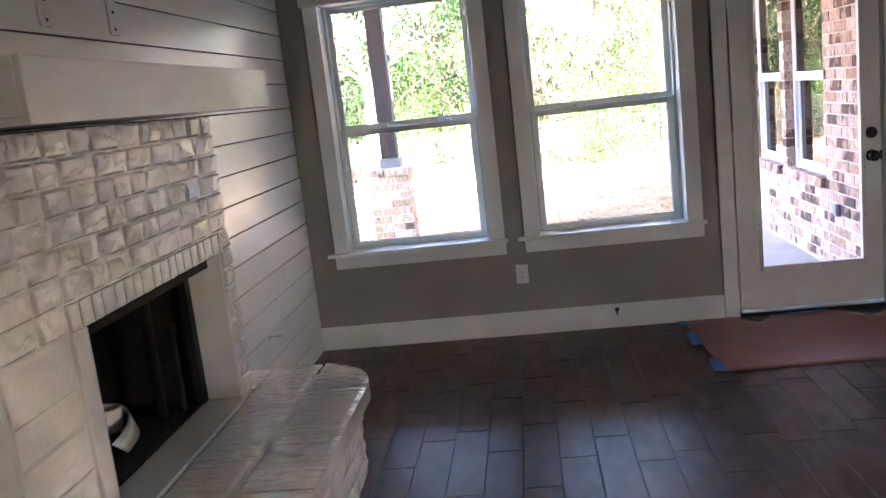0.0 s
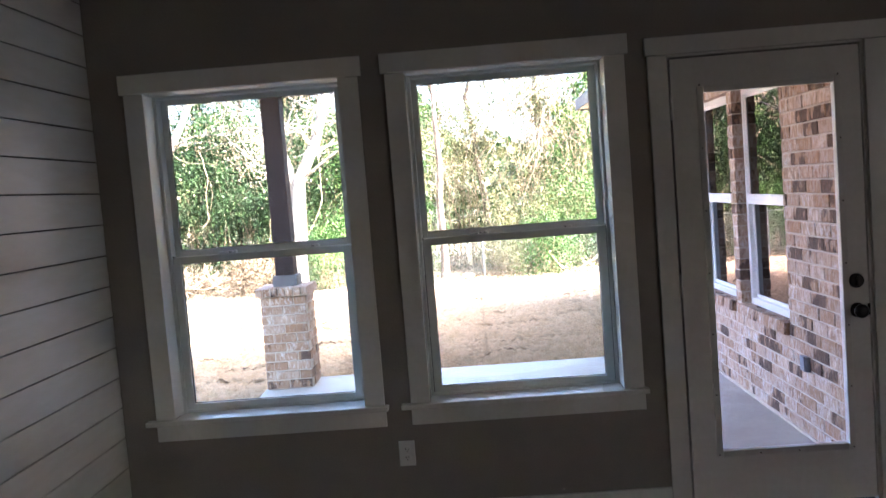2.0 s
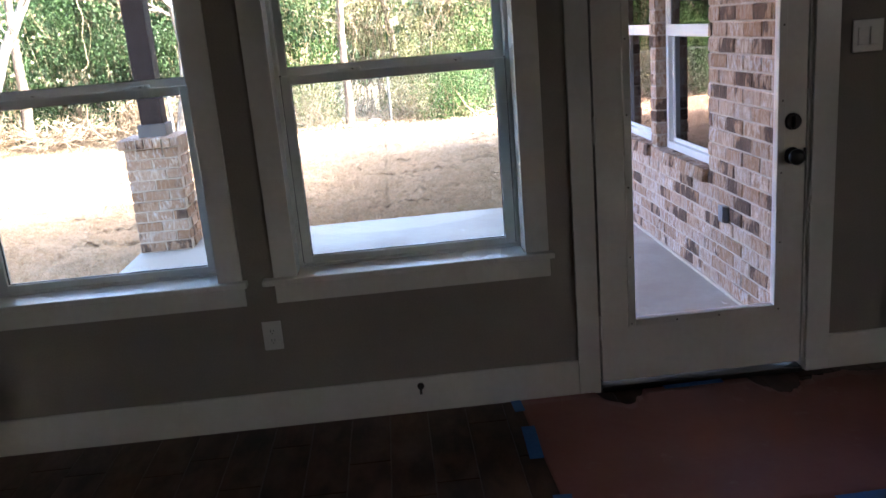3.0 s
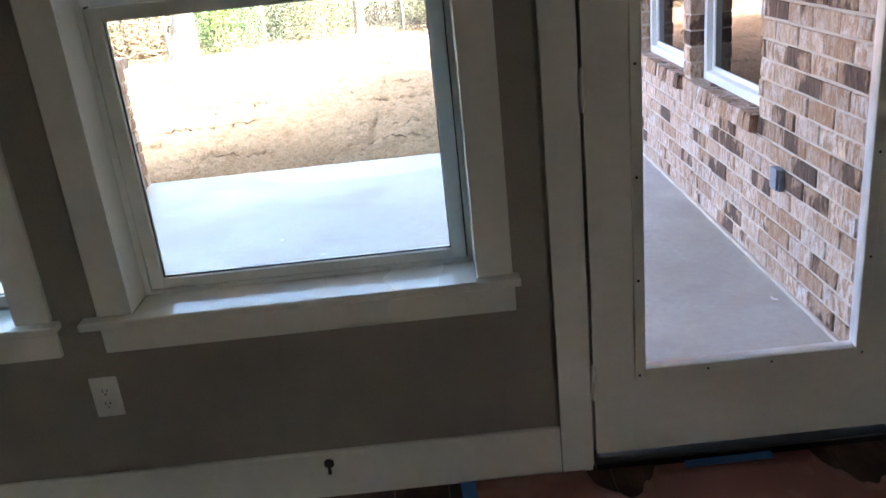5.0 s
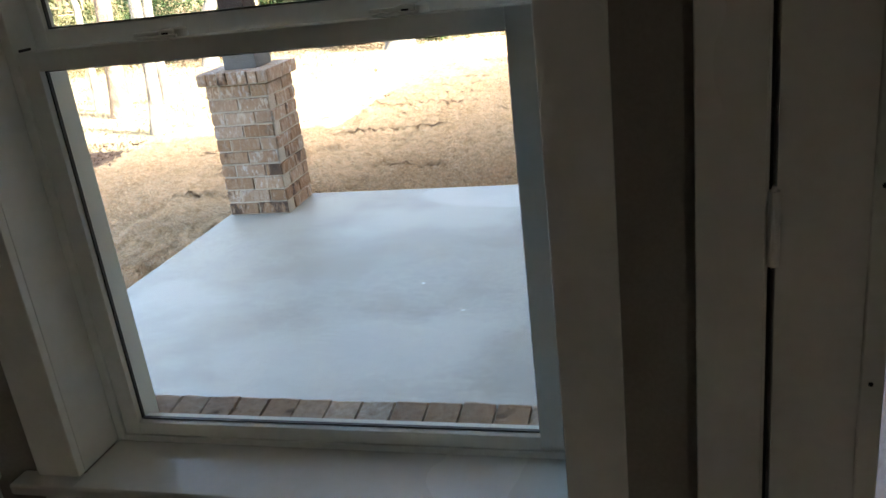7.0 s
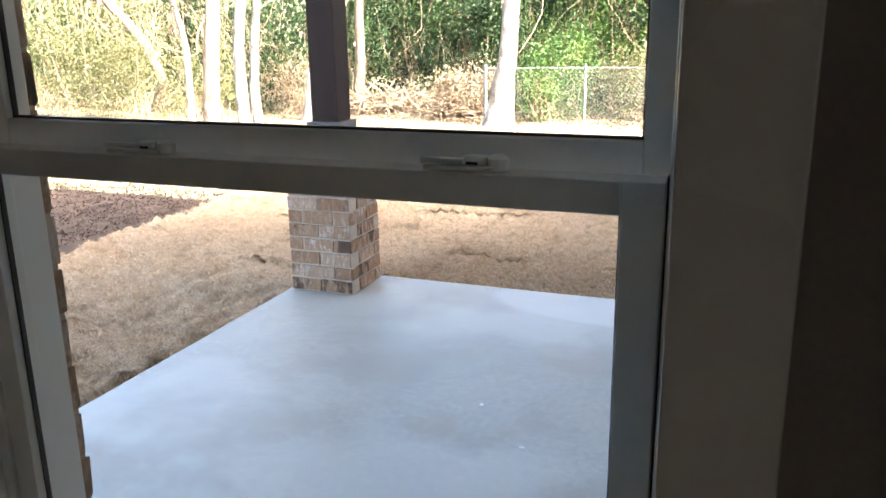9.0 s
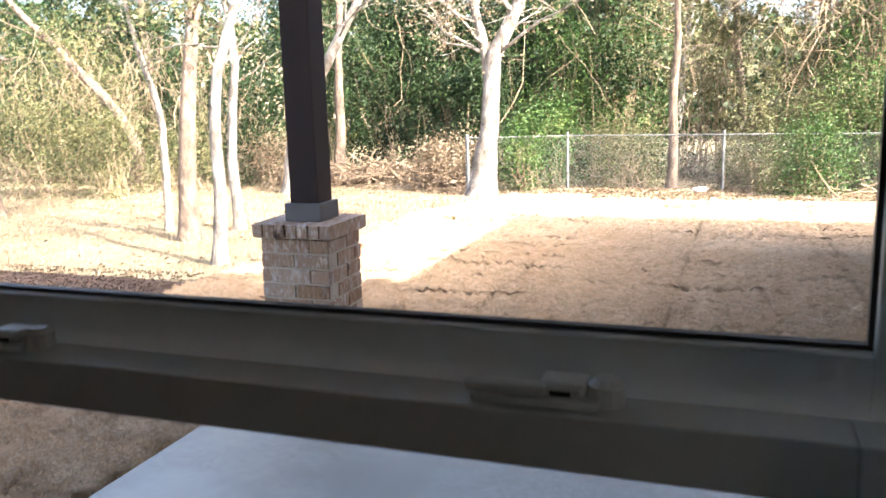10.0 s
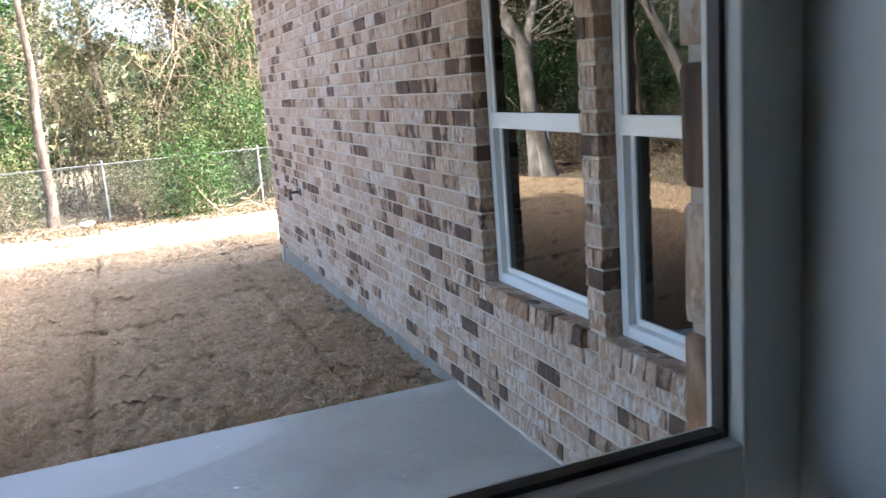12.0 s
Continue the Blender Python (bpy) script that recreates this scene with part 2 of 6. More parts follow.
def sod_material(name, blades=False):
    n = Nodes(name)
    big, mid, fine = n.noise(0.6, 3, 0.5), n.noise(4.5, 5, 0.65), n.noise(70, 5, 0.75)
    c = n.ramp(big, [(0.3, (0.78, 0.505, 0.285)), (0.55, (0.88, 0.615, 0.375)), (0.75, (0.83, 0.555, 0.32))])
    c = n.mix(n.ramp(mid, [(0.44, (0, 0, 0)), (0.68, (0.45, 0.45, 0.45))]), c, (0.55, 0.32, 0.155))
    clump = n.noise(13, 5, 0.7, (0.7, 1.6, 1))
    c = n.mix(n.ramp(clump, [(0.36, (0.6, 0.6, 0.6)), (0.52, (0, 0, 0))]), c, (0.38, 0.225, 0.105))
    if blades:
        rnd = n.add("ShaderNodeNewGeometry").outputs["Random Per Island"]
        c = n.mix(0.6, c, n.ramp(rnd, [(0, (0.20, 0.12, 0.055)), (0.35, (0.55, 0.36, 0.19)), (0.7, (0.82, 0.62, 0.39)), (1, (0.94, 0.80, 0.58))]))
    else:
        thatch = n.noise(32, 8, 0.82, (0.45, 1.9, 1))
        c = n.mix(n.ramp(thatch, [(0.37, (0.85, 0.85, 0.85)), (0.47, (0, 0, 0))]), c, (0.26, 0.145, 0.065))
        clod = n.noise(8, 6, 0.75, (0.8, 1.8, 1))
        c = n.mix(n.ramp(clod, [(0.585, (0, 0, 0)), (0.64, (0.55, 0.55, 0.55))]), c, (0.28, 0.155, 0.075))
        c = n.mix(n.ramp(fine, [(0.50, (0, 0, 0)), (0.60, (0.75, 0.75, 0.75))]), c, (0.93, 0.76, 0.53))
        # dark colour for bare soil at seams and for shade painted into low spots
        soil_shade = n.add("ShaderNodeAttribute")
        soil_shade.attribute_name = "soil_shade"
        c = n.mix(soil_shade.outputs["Fac"], c, (0.085, 0.05, 0.026))
        n.bump(thatch, 1.0, 0.09)
    return n.done(c, 0.95, 0, 0.1)


def ground_material():
    n = Nodes("leaf_litter_ground")
    big, mid, fine = n.noise(0.5, 4, 0.6), n.noise(3.5, 5, 0.65), n.noise(26, 5, 0.75)
    c = n.ramp(big, [(0.3, (0.20, 0.160, 0.098)), (0.5, (0.29, 0.255, 0.165)), (0.7, (0.21, 0.195, 0.11))])
    c = n.mix(span(n, mid, 0, 0.55), c, (0.17, 0.105, 0.055))
    c = n.mix(0.55, c, n.ramp(fine, [(0.3, (0.1, 0.1, 0.1)), (0.7, (0.85, 0.85, 0.85))]), "OVERLAY")
    n.bump(fine, 1.0, 0.05)
    return n.done(c, 0.95, 0, 0.1)


def leaf_material(name, stops, through=0.27, spec=0.3):
    """Leaves: one tint a leaf, with some light coming through them."""
    n = Nodes(name)
    rnd = n.add("ShaderNodeNewGeometry").outputs["Random Per Island"]
    patch = n.noise(1.1, 3, 0.6)
    clump = n.ramp(n.noise(1.7, 3, 0.6), [(0.33, (0, 0, 0)), (0.67, (1, 1, 1))])
    c = n.ramp(n.mix(0.6, rnd, clump), stops)
    c = n.mix(span(n, patch, 0.1, 0.55), c, n.mix(0.5, c, stops[0][1]))
    n.done(c, 0.55 if spec > 0.1 else 0.95, 0, spec)
    tl = n.add("ShaderNodeBsdfTranslucent")
    n.link(c, tl.inputs["Color"])
    mx = n.add("ShaderNodeMixShader")
    mx.inputs[0].default_value = through
    n.link(n.bsdf.outputs[0], mx.inputs[1])
    n.link(tl.outputs[0], mx.inputs[2])
    n.link(mx.outputs[0], n.out.inputs[0])
    return n.mat


def bark_material(name, a, b, c3):
    n = Nodes(name)
    big, fine = n.noise(5.5, 5, 0.65, (1, 1, 0.4)), n.noise(26, 5, 0.7, (1, 1, 0.25))
    c = n.ramp(big, [(0.32, a), (0.5, b), (0.68, c3)])
    c = n.mix(0.5, c, n.ramp(fine, [(0.3, (0.12, 0.12, 0.12)), (0.7, (0.85, 0.85, 0.85))]), "OVERLAY")
    scar = n.ramp(n.noise(9, 6, 0.75, (1, 1, 0.55)), [(0.50, (0, 0, 0)), (0.60, (0.9, 0.9, 0.9))])
    c = n.mix(scar, c, n.mix(0.7, c, (0.05, 0.038, 0.03)))
    n.bump(fine, 0.9, 0.02)
    return n.done(c, 0.9, 0, 0.2)


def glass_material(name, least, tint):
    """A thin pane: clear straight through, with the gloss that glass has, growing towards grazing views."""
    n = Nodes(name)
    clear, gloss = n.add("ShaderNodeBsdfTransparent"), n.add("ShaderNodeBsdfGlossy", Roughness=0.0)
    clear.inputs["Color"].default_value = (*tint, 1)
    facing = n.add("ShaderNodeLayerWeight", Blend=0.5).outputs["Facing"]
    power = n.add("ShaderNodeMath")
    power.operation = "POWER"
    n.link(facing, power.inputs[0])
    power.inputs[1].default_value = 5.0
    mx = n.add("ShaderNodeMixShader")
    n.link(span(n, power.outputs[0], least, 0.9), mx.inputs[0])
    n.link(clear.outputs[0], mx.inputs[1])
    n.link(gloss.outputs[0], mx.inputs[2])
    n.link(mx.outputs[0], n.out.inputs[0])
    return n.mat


M_CONCRETE = concrete()
M_BRICK, M_BRICKS = brick_material("brick_single", True), brick_material("brick_many", False)
M_TANBRICK, M_PALEBRICK = brick_material("tan_brick", True, 0.74, 0.2), brick_material("washed_brick", True, 0.5, 4.0)
M_PLANK, M_PLANKS = plank_material("plank_tile", True), plank_material("plank_tiles", False)
M_GROUT = plain("grout", (0.085, 0.066, 0.056), (0.125, 0.10, 0.086), 8, 0.85, 0.3)
M_ROSIN = paper_material()
M_SOD, M_BLADE = sod_material("sod"), sod_material("sod_blades", True)
M_GROUND = ground_material()
M_GLASS = glass_material("window_glass", 0.012, (0.945, 0.97, 0.955))
M_DOORGLASS = glass_material("door_glass", 0.012, (0.985, 0.945, 0.975))
# the near-black tint stands in for the darkness of the room behind
M_GLASS_OUT = glass_material("coated_dimmed_glass", 0.15, (0.08, 0.10, 0.10))
GREEN = [(0.0, (0.012, 0.032, 0.008)), (0.4, (0.032, 0.080, 0.016)), (0.75, (0.085, 0.14, 0.033)), (1.0, (0.19, 0.22, 0.065))]
OLIVE = [(0.0, (0.024, 0.034, 0.010)), (0.4, (0.092, 0.098, 0.040)), (0.75, (0.17, 0.155, 0.070)), (1.0, (0.29, 0.25, 0.13))]
TAN = [(0.0, (0.10, 0.066, 0.040)), (0.4, (0.21, 0.15, 0.095)), (0.75, (0.33, 0.26, 0.175)), (1.0, (0.45, 0.38, 0.28))]
PINE = [(0.0, (0.008, 0.020, 0.006)), (0.5, (0.020, 0.044, 0.012)), (1.0, (0.05, 0.09, 0.024))]
M_GREEN, M_OLIVE = leaf_material("green_leaf", GREEN), leaf_material("olive_leaf", OLIVE)
M_TAN, M_PINE = leaf_material("dry_leaf", TAN, 0.25), leaf_material("dark_leaf", PINE, 0.2)
M_CHIP = leaf_material("mulch_chip", [(0.0, (0.03, 0.018, 0.012)), (0.5, (0.085, 0.053, 0.035)), (0.85, (0.15, 0.105, 0.075)), (1.0, (0.46, 0.38, 0.29))], 0.0, 0.05)
M_PALEBARK = bark_material("pale_bark", (0.08, 0.069, 0.059), (0.20, 0.18, 0.158), (0.38, 0.355, 0.322))
M_BARK = bark_material("brown_bark", (0.075, 0.055, 0.042), (0.145, 0.108, 0.082), (0.24, 0.19, 0.15))
M_TWIG = plain("dry_twig", (0.13, 0.09, 0.055), (0.27, 0.20, 0.135), 5, 0.9, 0.3)


# ---- building blocks ----
def solid(bm, x0, x1, y0, y1, z0, z1, bevel=0.0):
    """A box with softened edges, added to bm."""
    vs = [bm.verts.new((x, y, z)) for x in (x0, x1) for y in (y0, y1) for z in (z0, z1)]
    fs = [bm.faces.new([vs[i] for i in f]) for f in ((0, 1, 3, 2), (4, 6, 7, 5), (0, 4, 5, 1), (2, 3, 7, 6), (0, 2, 6, 4), (1, 5, 7, 3))]
    if bevel:
        bmesh.ops.bevel(bm, geom=list({e for f in fs for e in f.edges}), offset=bevel, segments=2, affect="EDGES", profile=0.5)


def disc_stack(bm, axis, centre, rings, sides=24):
    """A turned shape: rings of (distance along the axis, radius); axis 0, 1 or 2."""
    loops = []
    for d, r in rings:
        loop = []
        for k in range(sides):
            a = 2 * math.pi * k / sides
            p = [0, 0, 0]
            p[axis], p[(axis + 1) % 3], p[(axis + 2) % 3] = d, r * math.cos(a), r * math.sin(a)
            loop.append(bm.verts.new(Vector(centre) + Vector(p)))
        loops.append(loop)
    for a, b in zip(loops, loops[1:]):
        for k in range(sides):
            bm.faces.new((a[k], a[(k + 1) % sides], b[(k + 1) % sides], b[k]))
    bm.faces.new(loops[0][::-1])
    bm.faces.new(loops[-1])


def finish(name, bm, material, smooth=False):
    bmesh.ops.recalc_face_normals(bm, faces=bm.faces[:])
    me = bpy.data.meshes.new(name)
    bm.to_mesh(me)
    bm.free()
    me.materials.append(material)
    if smooth:
        me.shade_smooth()
    return new(name, me)


def mesh_of(name, verts, faces, material, smooth=False):
    me = bpy.data.meshes.new(name)
    me.from_pydata(verts, [], faces)
    me.materials.append(material)
    if smooth:
        me.shade_smooth()
    return me


def part(name, bm, material, parent, label="", smooth=False):
    ob = finish(name, bm, material, smooth)
    ob.parent = parent
    return tagged(ob, label)


def box_part(name, size, material, parent, bevel=0.002, label=""):
    bm = bmesh.new()
    solid(bm, *size, bevel)
    return part(name, bm, material, parent, label)


def thing(name, label, category, place=(0, 0, 0), kind="", group=""):
    """An Empty at a thing's base. Its parts are given in world metres by the builders, which call settle() at the end."""
    ob = new(name)
    ob.empty_display_size = 0.1
    ob.location = place
    return tagged(ob, label, category, group, kind)


def settle(ob):
    """Keep the parts where they were built, with the thing's origin at its base."""
    inv = Matrix.Translation(ob.location).inverted()
    for child in ob.children:
        child.matrix_parent_inverse = inv


def structure(name, boxes, material, label, category, bevel=0.0):
    bm = bmesh.new()
    for b in boxes:
        solid(bm, *b, bevel)
    return tagged(finish(name, bm, material), label, category, kind="structure")


# ---- the plan, in metres ----
XL, XR, YB, YW, CEIL = -1.34, 7.0, -7.0, 5.15, 2.77
YF, YBRICK = 5.37, 5.46
WIN = [-1.166, 0.0]
DOOR = (1.21, 2.05)
WING, WING_END = 2.23, 13.95
SLAB_Z = -0.085
WIN_Y = [(6.63, 7.54), (7.66, 8.575)]
WING_SILL, WING_HEAD = 0.56, 2.11


def gz(x, y):
    return -0.14 - 0.03 * min(max(0.0, y - 11.0), 22.0) - 0.03 * max(0.0, min(-4 - x, 8)) * 0.3


# ---- room ----
def wall_with_openings(name, u0, u1, z0, z1, openings, make, material, label):
    """A wall of boxes butted end to end round its openings (u0, u1, z0, z1). make turns (u0, u1, z0, z1) into a box."""
    boxes, u = [], u0
    for a, b, c, d in sorted(openings):
        if a > u:
            boxes.append(make(u, a, z0, z1))
        if c > z0:
            boxes.append(make(a, b, z0, c))
        if d < z1:
            boxes.append(make(a, b, d, z1))
        u = b
    if u1 > u:
        boxes.append(make(u, u1, z0, z1))
    return structure(name, boxes, material, label, "wall")


wall_with_openings("wall_north", XL - 0.12, XR + 0.12, -0.1, CEIL + 0.1, [(0.05 + w, 0.96 + w, 0.56, 2.10) for w in WIN] + [(DOOR[0] - 0.02, DOOR[1] + 0.02, -0.1, 2.075)],
                   lambda a, b, c, d: (a, b, YW, YW + 0.13, c, d), M_WALL, "warm grey painted wall with two windows and a glazed door")
wall_with_openings("wall_south", XL - 0.12, XR + 0.12, -0.1, CEIL + 0.1, [(0.75, 1.15, 1.5, 2.1)],
                   lambda a, b, c, d: (a, b, YB - 0.13, YB, c, d), M_WALL, "plain warm grey painted wall")
wall_with_openings("wall_east", YB, YW, -0.1, CEIL + 0.1, [(-3.2, -2.0, 1.42, 2.1)],
                   lambda a, b, c, d: (XR, XR + 0.13, a, b, c, d), M_WALL, "plain warm grey painted wall")
structure("wall_west", [(XL - 0.12, XL - 0.02, YB, 2.20, -0.1, CEIL + 0.1), (XL - 0.12, XL - 0.02, 3.24, YW, -0.1, CEIL + 0.1),
                        (XL - 0.12, XL - 0.02, 2.20, 3.24, 1.02, CEIL + 0.1), (XL - 0.12, XL - 0.02, 2.20, 3.24, -0.1, 0.40)],
          M_DARK, "dark backing of the shiplap wall round the firebox", "wall")
structure("ceiling", [(XL - 0.12, XR + 0.13, YB - 0.13, YW + 0.13, CEIL, CEIL + 0.1)], M_CEILING, "white painted ceiling", "ceiling")


def crown_along(name, make):
    bm = bmesh.new()
    prof = [(0.0, 0.0), (0.012, 0.0), (0.02, 0.02), (0.05, 0.055), (0.07, 0.07), (0.075, 0.09), (0.0, 0.09)]
    ends = [[bm.verts.new(make(e, d, h)) for d, h in prof] for e in (0, 1)]
    k = len(prof)
    for i in range(k):
        bm.faces.new((ends[0][i], ends[0][(i + 1) % k], ends[1][(i + 1) % k], ends[1][i]))
    bm.faces.new(ends[0])
    bm.faces.new(ends[1][::-1])
    return tagged(finish(name, bm, M_TRIM), "white painted crown moulding under the ceiling", "moulding", kind="structure")


crown_along("trim_crown", lambda e, d, h: (XL + e * (XR - XL), YW - d, CEIL - 0.09 + h))


def baseboard(name, x0, x1):
    base = thing(name, "white painted baseboard with a thin cap", "baseboard", (x0, YW, 0), "structure")
    box_part("board", (x0, x1, YW - 0.014, YW - 0.001, 0.0, 0.132), M_TRIM, base, 0.001)
    box_part("cap", (x0, x1, YW - 0.018, YW - 0.001, 0.132, 0.147), M_TRIM, base, 0.004)
    settle(base)


baseboard("baseboard_1", XL + 0.002, 1.126)
baseboard("baseboard_2", 2.152, XR - 0.002)

bm = bmesh.new()
disc_stack(bm, 1, (0.493, YW - 0.022, 0.113), [(0.0, 0.014), (0.004, 0.014), (0.010, 0.010)], 16)
solid(bm, 0.487, 0.497, YW - 0.024, YW - 0.019, 0.078, 0.108, 0.002)
tagged(finish("cable_stub", bm, M_BLACK), "short black cable stub poking out of the baseboard", "cable")


# ---- windows of the window wall ----
def window(name, dx, latches):
    """A double-hung vinyl window with wide flat casing, stool and apron."""
    w = thing(name, "white double-hung vinyl window with flat painted casing and stool", "window", (0.505 + dx, YW, 0.51), "structure")
    fr = lambda n, s, m=M_TRIM, b=0.002, l="": box_part(n, (s[0] + dx, s[1] + dx, *s[2:]), m, w, b, l)
    fr("side_casing", (-0.018, 0.07, YW - 0.018, YW - 0.001, 0.612, 2.082))
    fr("side_casing", (0.94, 1.03, YW - 0.018, YW - 0.001, 0.612, 2.082))
    fr("head_casing", (-0.036, 1.046, YW - 0.024, YW - 0.001, 2.084, 2.170))
    fr("window_stool", (-0.060, 1.048, YW - 0.048, YW - 0.001, 0.588, 0.611), b=0.005)
    fr("stool_board", (0.0705, 0.9395, YW - 0.046, 5.252, 0.590, 0.6118), b=0.003)
    fr("apron", (-0.018, 1.033, YW - 0.019, YW - 0.001, 0.512, 0.586))
    fr("jamb", (0.052, 0.070, YW - 0.001, 5.252, 0.612, 2.080))
    fr("jamb", (0.940, 0.958, YW - 0.001, 5.252, 0.612, 2.080))
    fr("head_jamb", (0.052, 0.958, YW - 0.001, 5.252, 2.081, 2.098))
    # vinyl frame
    bm = bmesh.new()
    for b in ((0.03, 0.084, 5.253, YF, 0.60, 2.10), (0.926, 0.98, 5.253, 5.343, 0.60, 2.10), (0.98, 1.02, 5.285, 5.343, 0.60, 2.10), (0.99, 1.02, 5.343, YF, 0.60, 2.10), (0.084, 0.926, 5.253, YF, 2.07, 2.10), (0.084, 0.926, 5.253, 5.31, 0.60, 0.622), (0.084, 0.926, 5.31, YF, 0.56, 0.578)):
        solid(bm, b[0] + dx, b[1] + dx, *b[2:], 0.002)
    part("window_frame", bm, M_VINYL, w)

    def sash(label, y0, y1, x0, x1, gx0, gx1, z0, z1, gz0, gz1, gy):
        bm = bmesh.new()
        for b in ((x0, gx0, y0, y1, z0, z1), (gx1, x1, y0, y1, z0, z1), (gx0, gx1, y0, y1, z0, gz0), (gx0, gx1, y0, y1, gz1, z1)):
            solid(bm, b[0] + dx, b[1] + dx, *b[2:], 0.0015)
        s = part("sash", bm, M_VINYL, w, label)
        bm = bmesh.new()
        e = 0.0028
        for b in ((gx0, gx0 + e, gy - 0.0035, gy + 0.0035, gz0, gz1), (gx1 - e, gx1, gy - 0.0035, gy + 0.0035, gz0, gz1),
                  (gx0 + e, gx1 - e, gy - 0.0035, gy + 0.0035, gz0, gz0 + e), (gx0 + e, gx1 - e, gy - 0.0035, gy + 0.0035, gz1 - e, gz1)):
            solid(bm, b[0] + dx, b[1] + dx, *b[2:])
        part("gasket", bm, M_GASKET, s, "thin dark glazing gasket")
        bm = bmesh.new()
        solid(bm, gx0 + 0.001 + dx, gx1 - 0.001 + dx, gy - 0.002, gy + 0.002, gz0 + 0.001, gz1 - 0.001)
        pane = part("pane", bm, M_GLASS, s, "clear glass pane")
        pane.visible_shadow = False
        return s

    low = sash("lower sash", 5.256, 5.292, 0.0872, 0.9228, 0.121, 0.884, 0.623, 1.341, 0.649, 1.309, 5.272)
    sash("upper sash", 5.308, 5.332, 0.0845, 0.9255, 0.110, 0.895, 1.330, 2.069, 1.369, 2.047, 5.321)
    # dark strips added to draw the shaded gaps between sash and frame
    for a, b in ((0.0842, 0.0870), (0.9230, 0.9258)):
        fr("sash_gap_strip", (a, b, 5.266, 5.292, 0.6225, 1.345), M_GASKET, 0, "dark strip added for the shaded gap beside the lower sash")
    if latches:
        for x in (0.335, 0.722):
            bm = bmesh.new()
            solid(bm, x - 0.030, x + 0.040, 5.262, 5.290, 1.3415, 1.346, 0.001)
            solid(bm, x + 0.006, x + 0.032, 5.268, 5.289, 1.346, 1.354, 0.003)
            solid(bm, x - 0.034, x + 0.012, 5.263, 5.270, 1.347, 1.353, 0.002)
            disc_stack(bm, 2, (x + 0.042, 5.277, 1.3415), [(0, 0.010), (0.011, 0.010), (0.0145, 0.006)], 16)
            # thin near-black patch laid on the lock for the shade in its recess
            box_part("latch_shade_patch", (x + dx + 0.013, x + dx + 0.024, 5.2674, 5.2684, 1.3465, 1.3493), M_DARK, low, 0, "dark patch in place of the sash lock's shaded recess")
            for v in bm.verts:
                v.co.x += dx
            part("sash_latch", bm, M_VINYL, low, "white sash lock")
    settle(w)
    return w


window("window_1", WIN[0], True)
window("window_2", WIN[1], True)


